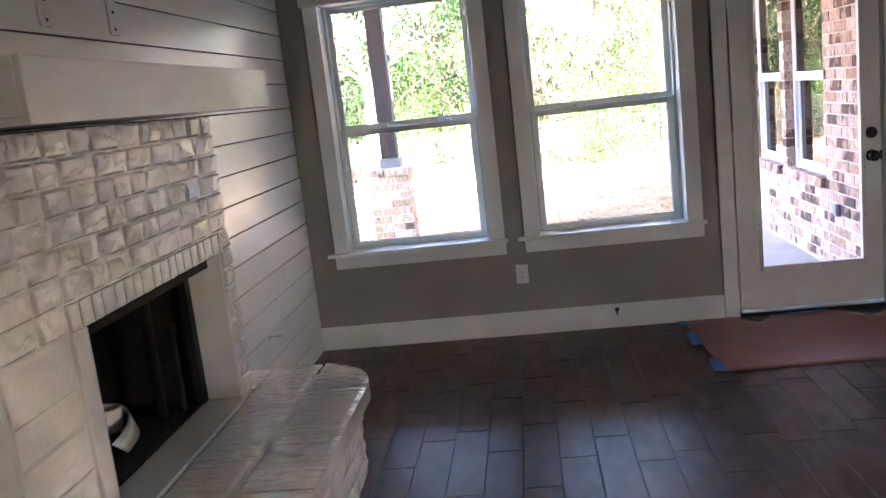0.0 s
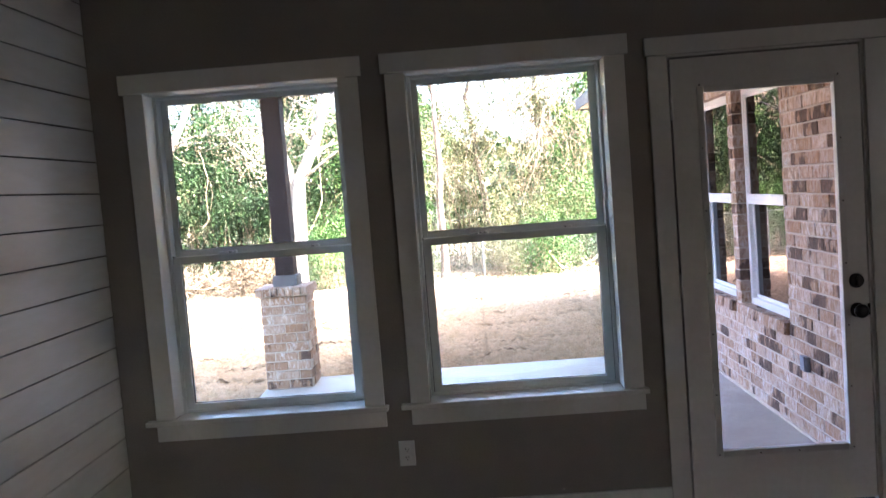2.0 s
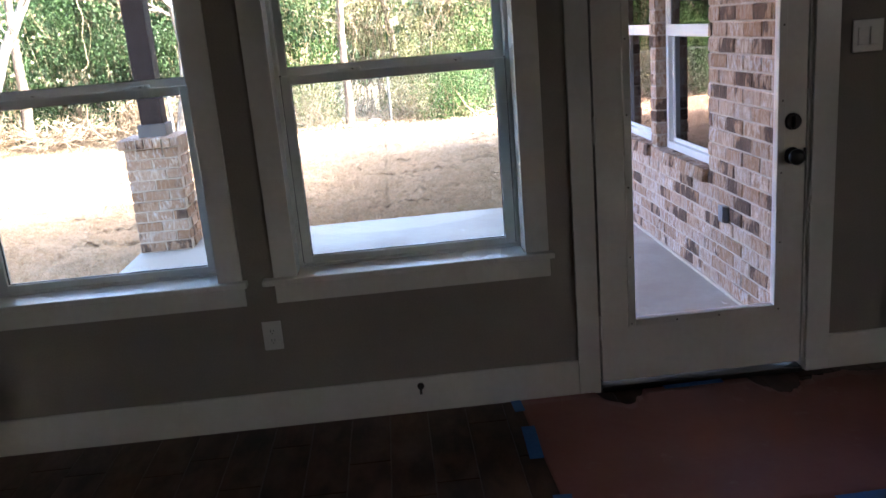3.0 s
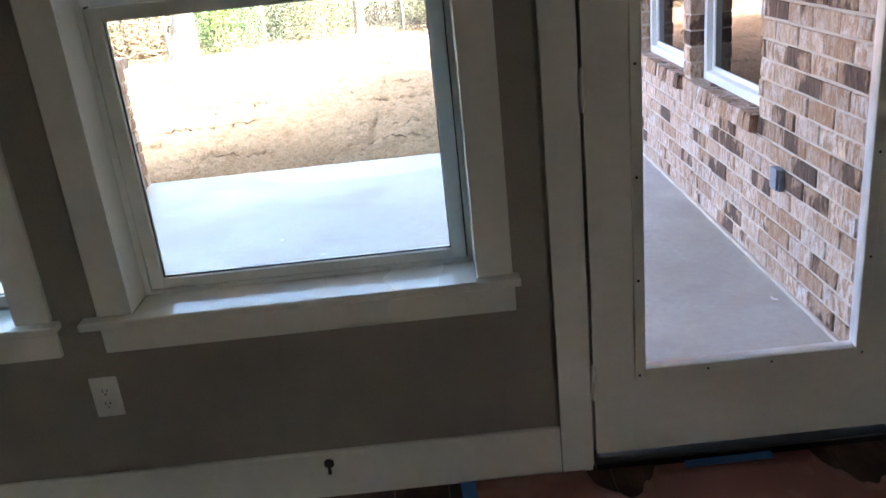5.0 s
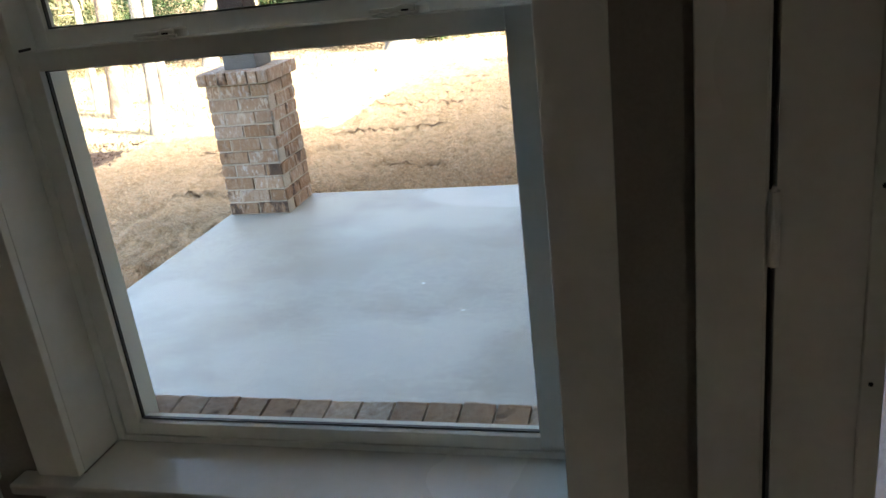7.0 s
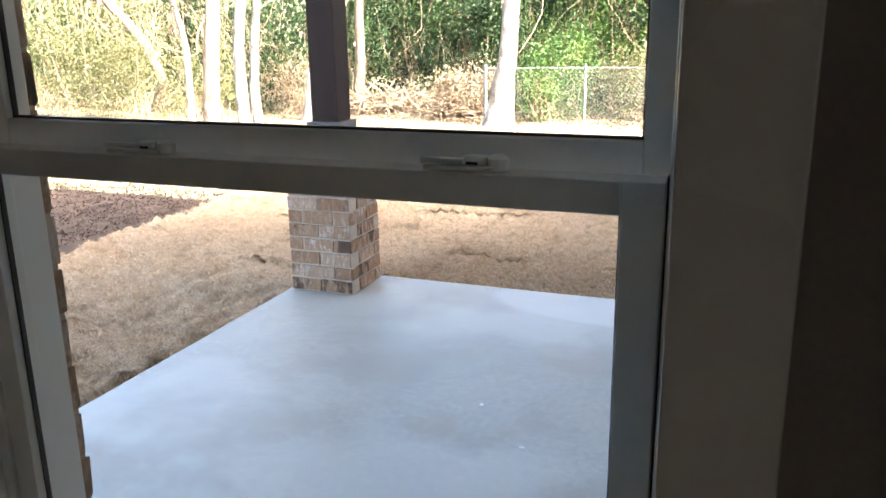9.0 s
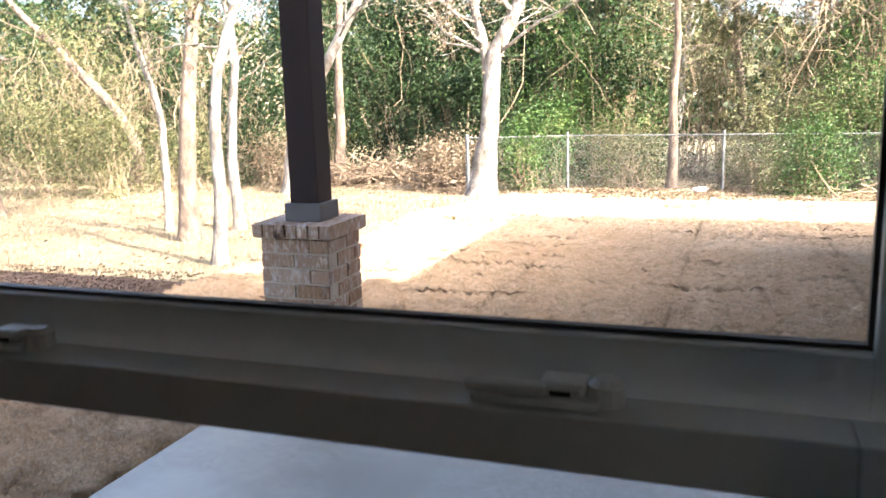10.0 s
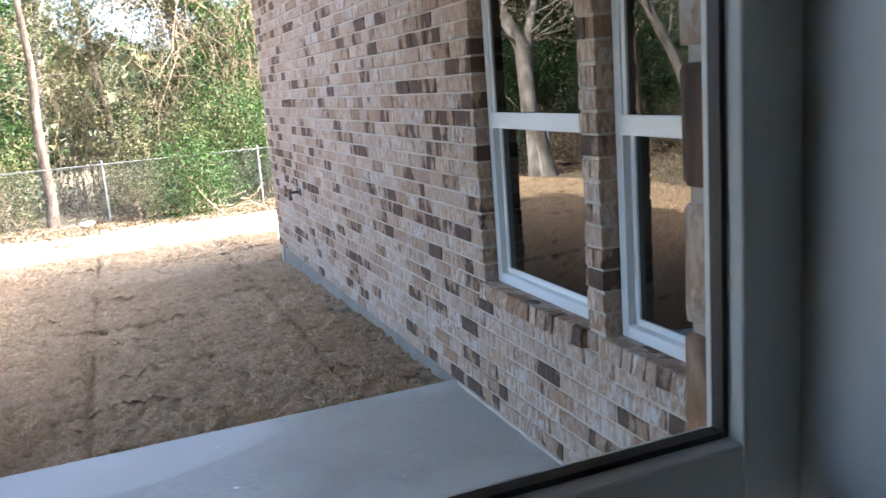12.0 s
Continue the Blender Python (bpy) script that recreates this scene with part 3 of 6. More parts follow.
# ---- glazed door ----
def glazed_door():
    d = thing("door_1", "white single-leaf door with a full glass lite, closed", "door", (1.63, YW, 0.0), "structure")
    fr = lambda n, s, m=M_TRIM, b=0.002, l="": box_part(n, s, m, d, b, l)
    fr("side_casing", (1.128, 1.212, YW - 0.018, YW - 0.001, 0.0, 2.062))
    fr("side_casing", (2.056, 2.150, YW - 0.018, YW - 0.001, 0.0, 2.062))
    fr("head_casing", (1.118, 2.160, YW - 0.024, YW - 0.001, 2.064, 2.140))
    fr("jamb", (1.192, 1.2175, YW - 0.001, YF, 0.0, 2.052))
    fr("jamb", (2.043, 2.068, YW - 0.001, YF, 0.0, 2.052))
    fr("head_jamb", (1.192, 2.068, YW - 0.001, YF, 2.053, 2.073))
    fr("threshold", (1.220, 2.042, YW - 0.02, YF, -0.02, 0.022), M_BLACK, 0.004, "dark metal threshold")
    bm = bmesh.new()
    x0, x1, y0, y1, z0, z1 = 1.2270, 2.0375, YW + 0.002, YW + 0.046, 0.038, 2.045
    gx0, gx1, g0, g1 = 1.362, 1.931, 0.287, 1.895
    for b in ((x0, gx0, y0, y1, z0, z1), (gx1, x1, y0, y1, z0, z1), (gx0, gx1, y0, y1, z0, g0), (gx0, gx1, y0, y1, g1, z1)):
        solid(bm, *b)
    leaf = part("door_leaf", bm, M_DOOR, d)
    # dark strips added behind the leaf's edges so the gap reads as shaded
    fr("door_gap_strip", (1.2180, 1.2390, y1 + 0.001, y1 + 0.013, 0.024, 2.050), M_DARK, 0.002, "dark strip added to close the shaded door gap")
    fr("door_gap_strip", (2.0290, 2.0425, y1 + 0.001, y1 + 0.013, 0.024, 2.050), M_DARK, 0.002, "dark strip added to close the shaded door gap")
    fr("door_gap_strip", (1.2395, 2.0285, y1 + 0.001, y1 + 0.013, 2.038, 2.0525), M_DARK, 0.002, "dark strip added to close the shaded door gap")
    bm = bmesh.new()
    o = 0.026
    for b in ((gx0 - o, gx0 + 0.004, y0 - 0.0035, y0 + 0.02, g0 - o, g1 + o), (gx1 - 0.004, gx1 + o, y0 - 0.0035, y0 + 0.02, g0 - o, g1 + o),
              (gx0 + 0.004, gx1 - 0.004, y0 - 0.0035, y0 + 0.02, g0 - o, g0 + 0.004), (gx0 + 0.004, gx1 - 0.004, y0 - 0.0035, y0 + 0.02, g1 - 0.004, g1 + o)):
        solid(bm, *b, 0.003)
    part("lite_frame", bm, M_DOOR, leaf, "raised white frame round the glass")
    bm = bmesh.new()
    solid(bm, gx0 + 0.001, gx1 - 0.001, y0 + 0.021, y0 + 0.025, g0 + 0.001, g1 - 0.001)
    pane = part("pane", bm, M_DOORGLASS, leaf, "clear glass pane")
    pane.visible_shadow = False
    spots = [(gx0 - 0.013, g0 - 0.013 + k * 0.275) for k in range(7)] + [(gx1 + 0.013, g0 - 0.013 + k * 0.275) for k in range(7)] + [(gx0 + 0.17 * k, g0 - 0.013) for k in (1, 2)]
    for x, z in spots:
        bm = bmesh.new()
        disc_stack(bm, 1, (x, y0 - 0.005, z), [(0, 0.003), (0.002, 0.004)], 8)
        part("screw", bm, M_BLACK, leaf)
    for z in (0.27, 1.05, 1.83):
        bm = bmesh.new()
        disc_stack(bm, 2, (1.2225, YW - 0.010, z - 0.05), [(0, 0.0075), (0.1, 0.0075)], 12)
        disc_stack(bm, 2, (1.2225, YW - 0.010, z + 0.0502), [(0, 0.0045), (0.006, 0.003)], 12)
        part("hinge", bm, M_PLASTIC, d, "white painted hinge knuckle")
    bm = bmesh.new()
    disc_stack(bm, 1, (1.985, y0, 1.018), [(-0.012, 0.026), (-0.010, 0.031), (0.0, 0.033)])
    solid(bm, 1.981, 1.989, y0 - 0.026, y0 - 0.012, 0.998, 1.038, 0.003)
    part("deadbolt", bm, M_BLACK, leaf, "matt black deadbolt thumb turn")
    bm = bmesh.new()
    disc_stack(bm, 1, (1.985, y0, 0.888), [(-0.062, 0.012), (-0.058, 0.024), (-0.048, 0.031), (-0.036, 0.030), (-0.028, 0.018), (-0.012, 0.013), (-0.010, 0.031), (0.0, 0.033)])
    part("door_knob", bm, M_BLACK, leaf, "matt black round door knob", True)
    box_part("latch_plate", (2.030, 2.0405, y0 - 0.006, y0 + 0.012, 0.862, 0.914), M_BLACK, leaf)
    settle(d)


glazed_door()


def wall_plate(name, label, category, x, z, wide, high, kind):
    p = thing(name, label, category, (x, YW, z))
    box_part("plate", (x - wide / 2, x + wide / 2, YW - 0.007, YW - 0.001, z - high / 2, z + high / 2), M_PLASTIC, p, 0.003)
    if kind == "outlet":
        for dz in (-0.019, 0.019):
            bm = bmesh.new()
            disc_stack(bm, 1, (x, YW - 0.009, z + dz), [(0, 0.0155), (0.003, 0.017)], 20)
            s = part("socket", bm, M_PLASTIC, p)
            for k, hh in ((-0.006, 0.009), (0.006, 0.007)):
                box_part("slot", (x + k - 0.0012, x + k + 0.0012, YW - 0.0098, YW - 0.0085, z + dz - hh / 2 + 0.002, z + dz + hh / 2 + 0.002), M_DARK, s, 0)
            bm = bmesh.new()
            disc_stack(bm, 1, (x, YW - 0.0098, z + dz - 0.009), [(0, 0.0024), (0.001, 0.0024)], 10)
            part("slot", bm, M_DARK, s)
    else:
        for dx in (-0.023, 0.023):
            box_part("rocker", (x + dx - 0.0165, x + dx + 0.0165, YW - 0.011, YW - 0.006, z - 0.033, z + 0.033), M_PLASTIC, p, 0.002)
    settle(p)


wall_plate("wall_outlet", "white duplex outlet on the grey wall under the windows", "outlet", -0.054, 0.38, 0.073, 0.116, "outlet")
wall_plate("light_switch", "white double rocker switch plate beside the door", "light switch", 2.26, 1.31, 0.118, 0.118, "switch")


# ---- shiplap wall and fireplace ----
def shiplap():
    wall = thing("wall_shiplap", "white painted shiplap boards on the fireplace wall", "wall", (XL, 2.0, 0), "structure")
    for i in range(-1, 19):
        z0, z1 = 0.12 + 0.14 * i + 0.0026, 0.12 + 0.14 * (i + 1) - 0.0026
        z0, z1 = max(z0, 0.001), min(z1, CEIL - 0.002)
        runs = [(YB + 0.002, YW - 0.002)]
        if z0 < 1.02 and z1 > 0.38:
            runs = [(YB + 0.002, 2.19), (3.25, YW - 0.002)]
        for a, b in runs:
            box_part("board", (XL - 0.019, XL, a, b, z0, z1), M_SHIPLAP, wall, 0.0012)
    settle(wall)


shiplap()


def split_stone(seed, w, h, depth, rough=0.011, nx=7, nz=5):
    """A split-face stone, w long (y), h high (z), its face towards +x and its back at x = 0. A few tilted planes meet in crisp ridges on the face."""
    verts, faces = [], []
    off = Vector((seed * 3.7, seed * 1.9, 0))
    r = random.Random(seed)
    planes = [(r.uniform(0.5, 0.9), r.uniform(-1.5, 1.5), r.uniform(-1.1, 1.1)) for _ in range(4)]
    for j in range(nz + 1):
        for i in range(nx + 1):
            u, v = i / nx, j / nz
            y, z = (u - 0.5) * w, (v - 0.5) * h
            edge = min(1.0, 11.0 * min(u, 1 - u) * w / h, 9.0 * min(v, 1 - v))
            q = off + Vector((0, y * 16, z * 16))
            bend = 0.12 * noise.noise(q)
            lift = min(p + a * (u - 0.5 + bend) + b * (v - 0.5 - bend) for p, a, b in planes)
            crack = max(0.0, 1 - abs(noise.noise(q * 0.9 + Vector((7, 1, 3)))) * 9.0)
            lift = max(-0.3, lift) + 0.10 * noise.noise(q * 2.4) - 0.28 * crack
            wob = 0.002
            drop = 0.3 + 0.25 * (min(u, 1 - u) * w < min(v, 1 - v) * h)
            verts.append((depth + rough * (lift * edge - drop * (1 - edge)), y + wob * noise.noise(q * 3 + Vector((5, 0, 0))), z + wob * noise.noise(q * 3 + Vector((0, 5, 0)))))
    n = nx + 1
    for j in range(nz):
        for i in range(nx):
            a = j * n + i
            faces.append((a, a + 1, a + n + 1, a + n))
    ring = [i for i in range(n)] + [j * n + nx for j in range(1, nz + 1)] + [nz * n + i for i in range(nx - 1, -1, -1)] + [j * n for j in range(nz - 1, 0, -1)]
    base = len(verts)
    verts += [(0.0, verts[i][1], verts[i][2]) for i in ring]
    m = len(ring)
    for k in range(m):
        faces.append((ring[k], base + k, base + (k + 1) % m, ring[(k + 1) % m]))
    return mesh_of("stone", verts, faces, M_STONE)


FX, FY0, FY1 = -1.155, 1.835, 3.345
OPEN = (2.21, 3.235, 0.41, 1.0)


def stone_at(me, parent, m):
    ob = new("stone", me)
    ob.parent = parent
    ob.matrix_basis = m
    return ob


def fireplace():
    f = thing("fireplace", "fireplace surround of white painted split-face stone with an open dark firebox", "fireplace", (XL, 2.70, 0.0))
    rnd = random.Random(4)
    back = FX - 0.009
    for s in ((XL, FX - 0.004, FY0 + 0.001, FY0 + 0.012, 0.405, 1.515), (XL, back, FY0 + 0.0125, OPEN[0] - 0.004, 0.0, 1.515), (XL, back, OPEN[1] + 0.004, FY1 - 0.012, 0.0, 1.515), (XL, back, OPEN[0] - 0.0035, OPEN[1] + 0.0035, OPEN[3] + 0.004, 1.515)):
        box_part("core", s, M_STONE, f, 0, "painted mortar behind the stones")
    jobs = []
    # broad low stones beside the opening
    z = 0.415
    while z < 0.98:
        h = min(rnd.uniform(0.10, 0.15), 1.0735 - z)
        h = 1.003 - z if 1.003 - (z + h) < 0.06 else h
        jobs.append((FY0 + 0.013, OPEN[0] - 0.075, z, z + h))
        z += h
    z = 0.415
    while z < 1.50:
        h = min(0.0735, 1.518 - z)
        if h < 0.04:
            break
        y = FY0
        while y < FY1 - 0.01:
            w = rnd.choice((0.10, 0.13, 0.15, 0.16, 0.18)) * rnd.uniform(0.92, 1.08)
            if FY1 - (y + w) < 0.07:
                w = FY1 - y
            spans = [(y, y + w)]
            if z < 1.075 and z + h > OPEN[2]:
                lo, hi = OPEN[0] - 0.075, OPEN[1] + 0.002
                spans = [(a, b) for a, b in ((y, min(y + w, lo)) if z >= 0.99 else (0, 0), (max(y, hi), y + w)) if b - a > 0.03]
            for a, b in spans:
                jobs.append((a, b, z, z + h))
            y += w
        z += h
    for i, (a, b, c, d) in enumerate(jobs):
        w, h = b - a - 0.008, d - c - 0.0045
        me = split_stone(i + 1, w, h, 0.020, rnd.uniform(0.012, 0.017) * (0.6 if w > 0.25 else 1.0), 18, 9)
        stone_at(me, f, Matrix.Translation((FX - 0.023, (a + b) / 2, (c + d) / 2)))
    # narrow upright stones over the opening
    y = OPEN[0] - 0.075
    i = 300
    while y < OPEN[1]:
        w = rnd.uniform(0.05, 0.085)
        w = min(w, OPEN[1] + 0.001 - y)
        if w > 0.02:
            me = split_stone(i, w - 0.009, 0.070, 0.018, 0.005, 6, 6)
            stone_at(me, f, Matrix.Translation((FX - 0.010, y + w / 2, OPEN[3] + 0.038)))
        y += w
        i += 1
    # the stones of the return on the window side
    for side, y in ((1, FY1 - 0.012),):
        z = 0.415
        while z < 1.47:
            h = min(rnd.uniform(0.075, 0.1), 1.515 - z)
            for a, b in ((XL + 0.002, XL + 0.075), (XL + 0.078, FX - 0.014)):
                me = split_stone(i, b - a - 0.004, h - 0.006, 0.010, 0.008, 4, 4)
                stone_at(me, f, Matrix.Translation(((a + b) / 2, y, z + h / 2)) @ pose(0, 0, 0, 0, 0, 90 * side))
                i += 1
            z += h
    # smooth painted edge of the opening, and the firebox behind
    box_part("jamb_trim", (FX - 0.09, FX + 0.006, OPEN[0] - 0.072, OPEN[0], 0.412, 1.0), M_STONE, f, 0.004)
    box_part("jamb_trim", (FX - 0.17, FX - 0.012, OPEN[1] - 0.006, OPEN[1] + 0.003, 0.412, 1.0), M_STONE, f, 0.003)
    y0, y1, z0, z1, xb = OPEN[0], OPEN[1] - 0.008, OPEN[2] + 0.003, OPEN[3], -1.86
    for n, s in (("back_panel", (xb - 0.02, xb, y0, y1, z0 - 0.02, z1 + 0.1)), ("side_panel", (xb, -1.30, y0 - 0.02, y0 + 0.002, z0 - 0.02, z1 + 0.02)),
                 ("side_panel", (xb, -1.325, y1 - 0.002, y1 + 0.02, z0 - 0.02, z1 + 0.02)), ("top_panel", (xb, -1.18, y0 + 0.003, y1 - 0.003, z1, z1 + 0.02)),
                 ("firebox_floor", (xb, -1.315, y0 + 0.003, y1 - 0.003, z0 - 0.02, z0)), ("front_lip", (-1.23, -1.215, y0 + 0.003, y1 - 0.003, z1 - 0.055, z1 - 0.001)),
                 ("damper_rod", (-1.33, -1.30, y1 - 0.05, y1 - 0.004, z0, z1 - 0.05))):
        box_part(n, s, M_FIREBOX, f, 0.001, "dark sooty metal")
    bm = bmesh.new()
    disc_stack(bm, 2, (-1.36, y1 - 0.10, z0), [(0, 0.012), (0.30, 0.012), (0.31, 0.02), (0.34, 0.02), (0.35, 0.008)], 12)
    disc_stack(bm, 2, (-1.42, y1 - 0.16, z0), [(0, 0.02), (0.46, 0.02)], 12)
    part("gas_pipe", bm, M_FIREBOX, f, "black gas pipe in the firebox")
    box_part("ledge", (-1.313, -1.152, y0 - 0.070, y1 + 0.006, 0.331, 0.4105), M_STONE, f, 0.003, "smooth painted ledge before the firebox")
    box_part("lintel", (-1.24, FX - 0.005, y0 - 0.03, y1 + 0.005, z1 - 0.004, z1 + 0.002), M_FIREBOX, f, 0)
    settle(f)
    return f


fireplace()


def hearth():
    """A raised hearth with rounded ends: painted stone face, ribbed top stones with their joints."""
    h = thing("raised_hearth", "raised hearth of white painted split stone with a rounded end", "hearth", (-1.0, 2.70, 0.0))

    def outline(x1, y0, y1, r, x0):
        pts = [(x0, y0)]
        for k in range(9):
            a = math.pi / 2 * k / 8
            pts.append((x1 - r + r * math.sin(a), y0 + r - r * math.cos(a)))
        for k in range(9):
            a = math.pi / 2 * k / 8
            pts.append((x1 - r + r * math.cos(a), y1 - r + r * math.sin(a)))
        return pts + [(x0, y1)]

    bm = bmesh.new()
    pts = outline(-0.735, 1.80, 3.58, 0.30, XL + 0.001)
    lo, hi = [bm.verts.new((x, y, 0.0)) for x, y in pts], [bm.verts.new((x, y, 0.33)) for x, y in pts]
    n = len(pts)
    for k in range(n):
        bm.faces.new((lo[k], lo[(k + 1) % n], hi[(k + 1) % n], hi[k]))
    bm.faces.new(hi)
    bm.faces.new(lo[::-1])
    part("core", bm, M_STONE, h, "painted stone base")
    # face stones follow the outline in four courses
    path = [Vector((x, y, 0)) for x, y in pts[1:-1]]
    lens = [0.0]
    for a, b in zip(path, path[1:]):
        lens.append(lens[-1] + (b - a).length)

    def along(s):
        for k in range(len(path) - 1):
            if s <= lens[k + 1] or k == len(path) - 2:
                f = (s - lens[k]) / (lens[k + 1] - lens[k])
                d = (path[k + 1] - path[k]).normalized()
                return path[k].lerp(path[k + 1], f), math.degrees(math.atan2(d.y, d.x)) - 90

    rnd, i = random.Random(9), 600
    for c in range(4):
        s = -rnd.uniform(0, 0.1)
        while s < lens[-1]:
            w = rnd.uniform(0.12, 0.22)
            a, b = max(s, 0), min(s + w, lens[-1])
            if b - a > 0.04:
                p, turn = along((a + b) / 2)
                me = split_stone(i, b - a - 0.004, 0.076, 0.014, 0.012)
                stone_at(me, h, Matrix.Translation((p.x, p.y, 0.042 + 0.081 * c)) @ pose(-0.004, 0, 0, 0, 0, turn))
            s += w
            i += 1
    # top slabs: three rows of ribbed stones with a rounded rim
    rim = outline(-0.672, 1.77, 3.615, 0.32, XL + 0.004)

    def inside(x, y):
        for s, yc in ((1, 3.615 - 0.32), (-1, 1.77 + 0.32)):
            if (y - yc) * s > 0 and x > -0.672 - 0.32:
                return math.hypot(x - (-0.672 - 0.32), y - yc) <= 0.32
        return 1.77 <= y <= 3.615 and x <= -0.672

    def top_height(x, y):
        """Long split ridges run across the hearth, about 5 cm apart and uneven."""
        wave = y + 0.010 * noise.noise(Vector((x * 7, y * 6, 0))) + 0.006 * noise.noise(Vector((x * 21, y * 11, 3)))
        k = wave / 0.044 + 0.5 * noise.noise(Vector((y * 7, 1, 5)))
        near = abs(abs(k - round(k)) - 0.5) * 0.044
        depth = max(0.1, 0.45 + 1.1 * noise.noise(Vector((math.floor(k) * 3.3, x * 6, 2))))
        z = 0.404 - 0.011 * depth * math.exp(-((near / 0.0050) ** 2))
        return z + 0.003 * noise.noise(Vector((round(k) * 1.7, x * 4, 9))) + 0.004 * noise.noise(Vector((x * 28, y * 50, 4)))

    def top_piece(x0, x1, y0, y1):
        nx, ny = max(3, int((x1 - x0) / 0.018)), max(3, int((y1 - y0) / 0.0055))
        grid, faces, verts = {}, [], []
        for j in range(ny + 1):
            for k in range(nx + 1):
                x, y = x0 + (x1 - x0) * k / nx, y0 + (y1 - y0) * j / ny
                if not inside(x, y):
                    for s, yc in ((1, 3.615 - 0.32), (-1, 1.77 + 0.32)):
                        if (y - yc) * s > 0:
                            c = Vector((-0.992, yc))
                            d = (Vector((x, y)) - c).normalized() * 0.32
                            x, y = c.x + d.x, c.y + d.y
                e = min(x - x0, x1 - x, y - y0, y1 - y, 0.01)
                grid[j, k] = len(verts)
                verts.append((x, y, top_height(x, y) - 0.5 * (0.01 - max(e, 0))))
        for j in range(ny):
            for k in range(nx):
                faces.append((grid[j, k], grid[j, k + 1], grid[j + 1, k + 1], grid[j + 1, k]))
        ring = [grid[0, k] for k in range(nx + 1)] + [grid[j, nx] for j in range(1, ny + 1)] + [grid[ny, k] for k in range(nx - 1, -1, -1)] + [grid[j, 0] for j in range(ny - 1, 0, -1)]
        base = len(verts)
        verts += [(verts[v][0], verts[v][1], 0.331) for v in ring]
        for k in range(len(ring)):
            faces.append((ring[(k + 1) % len(ring)], ring[k], base + k, base + (k + 1) % len(ring)))
        ob = new("slab", mesh_of("slab", verts, faces, M_STONE))
        ob.parent = h

    box_part("joint", (-0.930, -0.915, 1.90, 3.49, 0.331, 0.3985), M_STONE, h, 0.003, "smooth glossy painted joint")
    for x0, x1, cuts in ((XL + 0.19, -0.929, (1.77, 2.2, 2.68, 3.12, 3.615)), (-0.916, -0.672, (1.77, 2.05, 2.42, 2.86, 3.30, 3.615))):
        for a, b in zip(cuts, cuts[1:]):
            top_piece(x0, x1, a + 0.002, b - 0.002)
    for y0, y1 in ((1.79, FY0 - 0.005), (FY1 + 0.012, 3.60)):
        top_piece(XL + 0.006, XL + 0.187, y0, y1)
    settle(h)


hearth()

m = thing("mantel", "white painted box-beam mantel shelf above the fireplace", "mantel", (XL, 2.70, 1.53))
box_part("front_board", (-0.99, -0.972, 1.845, 3.53, 1.527, 1.672), M_SHIPLAP, m, 0.002)
box_part("top_board", (XL + 0.001, -0.9905, 1.845, 3.53, 1.653, 1.671), M_SHIPLAP, m, 0.002)
box_part("bottom_board", (XL + 0.001, -0.9905, 1.846, 3.529, 1.528, 1.546), M_SHIPLAP, m, 0.002)
box_part("end_board", (XL + 0.001, -0.9905, 1.846, 1.864, 1.547, 1.652), M_SHIPLAP, m, 0.001)
box_part("end_board", (XL + 0.001, -0.9905, 3.511, 3.529, 1.547, 1.652), M_SHIPLAP, m, 0.001)
settle(m)

for y in (2.62, 3.05):
    p = thing("tv_mount_rail", "grey-white metal television mount rail screwed to the shiplap", "wall mount", (XL, y, 1.82), group="mount rails")
    box_part("rail", (XL, XL + 0.009, y - 0.033, y + 0.033, 1.822, 2.26), M_SHIPLAP, p, 0.003)
    for z in (1.842, 1.90, 2.08, 2.2):
        bm = bmesh.new()
        disc_stack(bm, 0, (XL + 0.009, y, z), [(0, 0.006), (0.002, 0.005)], 12)
        part("screw", bm, M_DARK, p)
    settle(p)

g = thing("gas_key_valve", "small polished gas key valve on the shiplap beside the hearth", "gas valve", (XL, 4.16, 0.39))
bm = bmesh.new()
disc_stack(bm, 0, (XL, 4.16, 0.392), [(0, 0.026), (0.004, 0.024), (0.008, 0.012), (0.016, 0.010), (0.018, 0.006)], 20)
part("escutcheon", bm, M_STEEL, g)
box_part("key", (XL + 0.016, XL + 0.07, 4.157, 4.163, 0.389, 0.395), M_STEEL, g, 0.001)
settle(g)


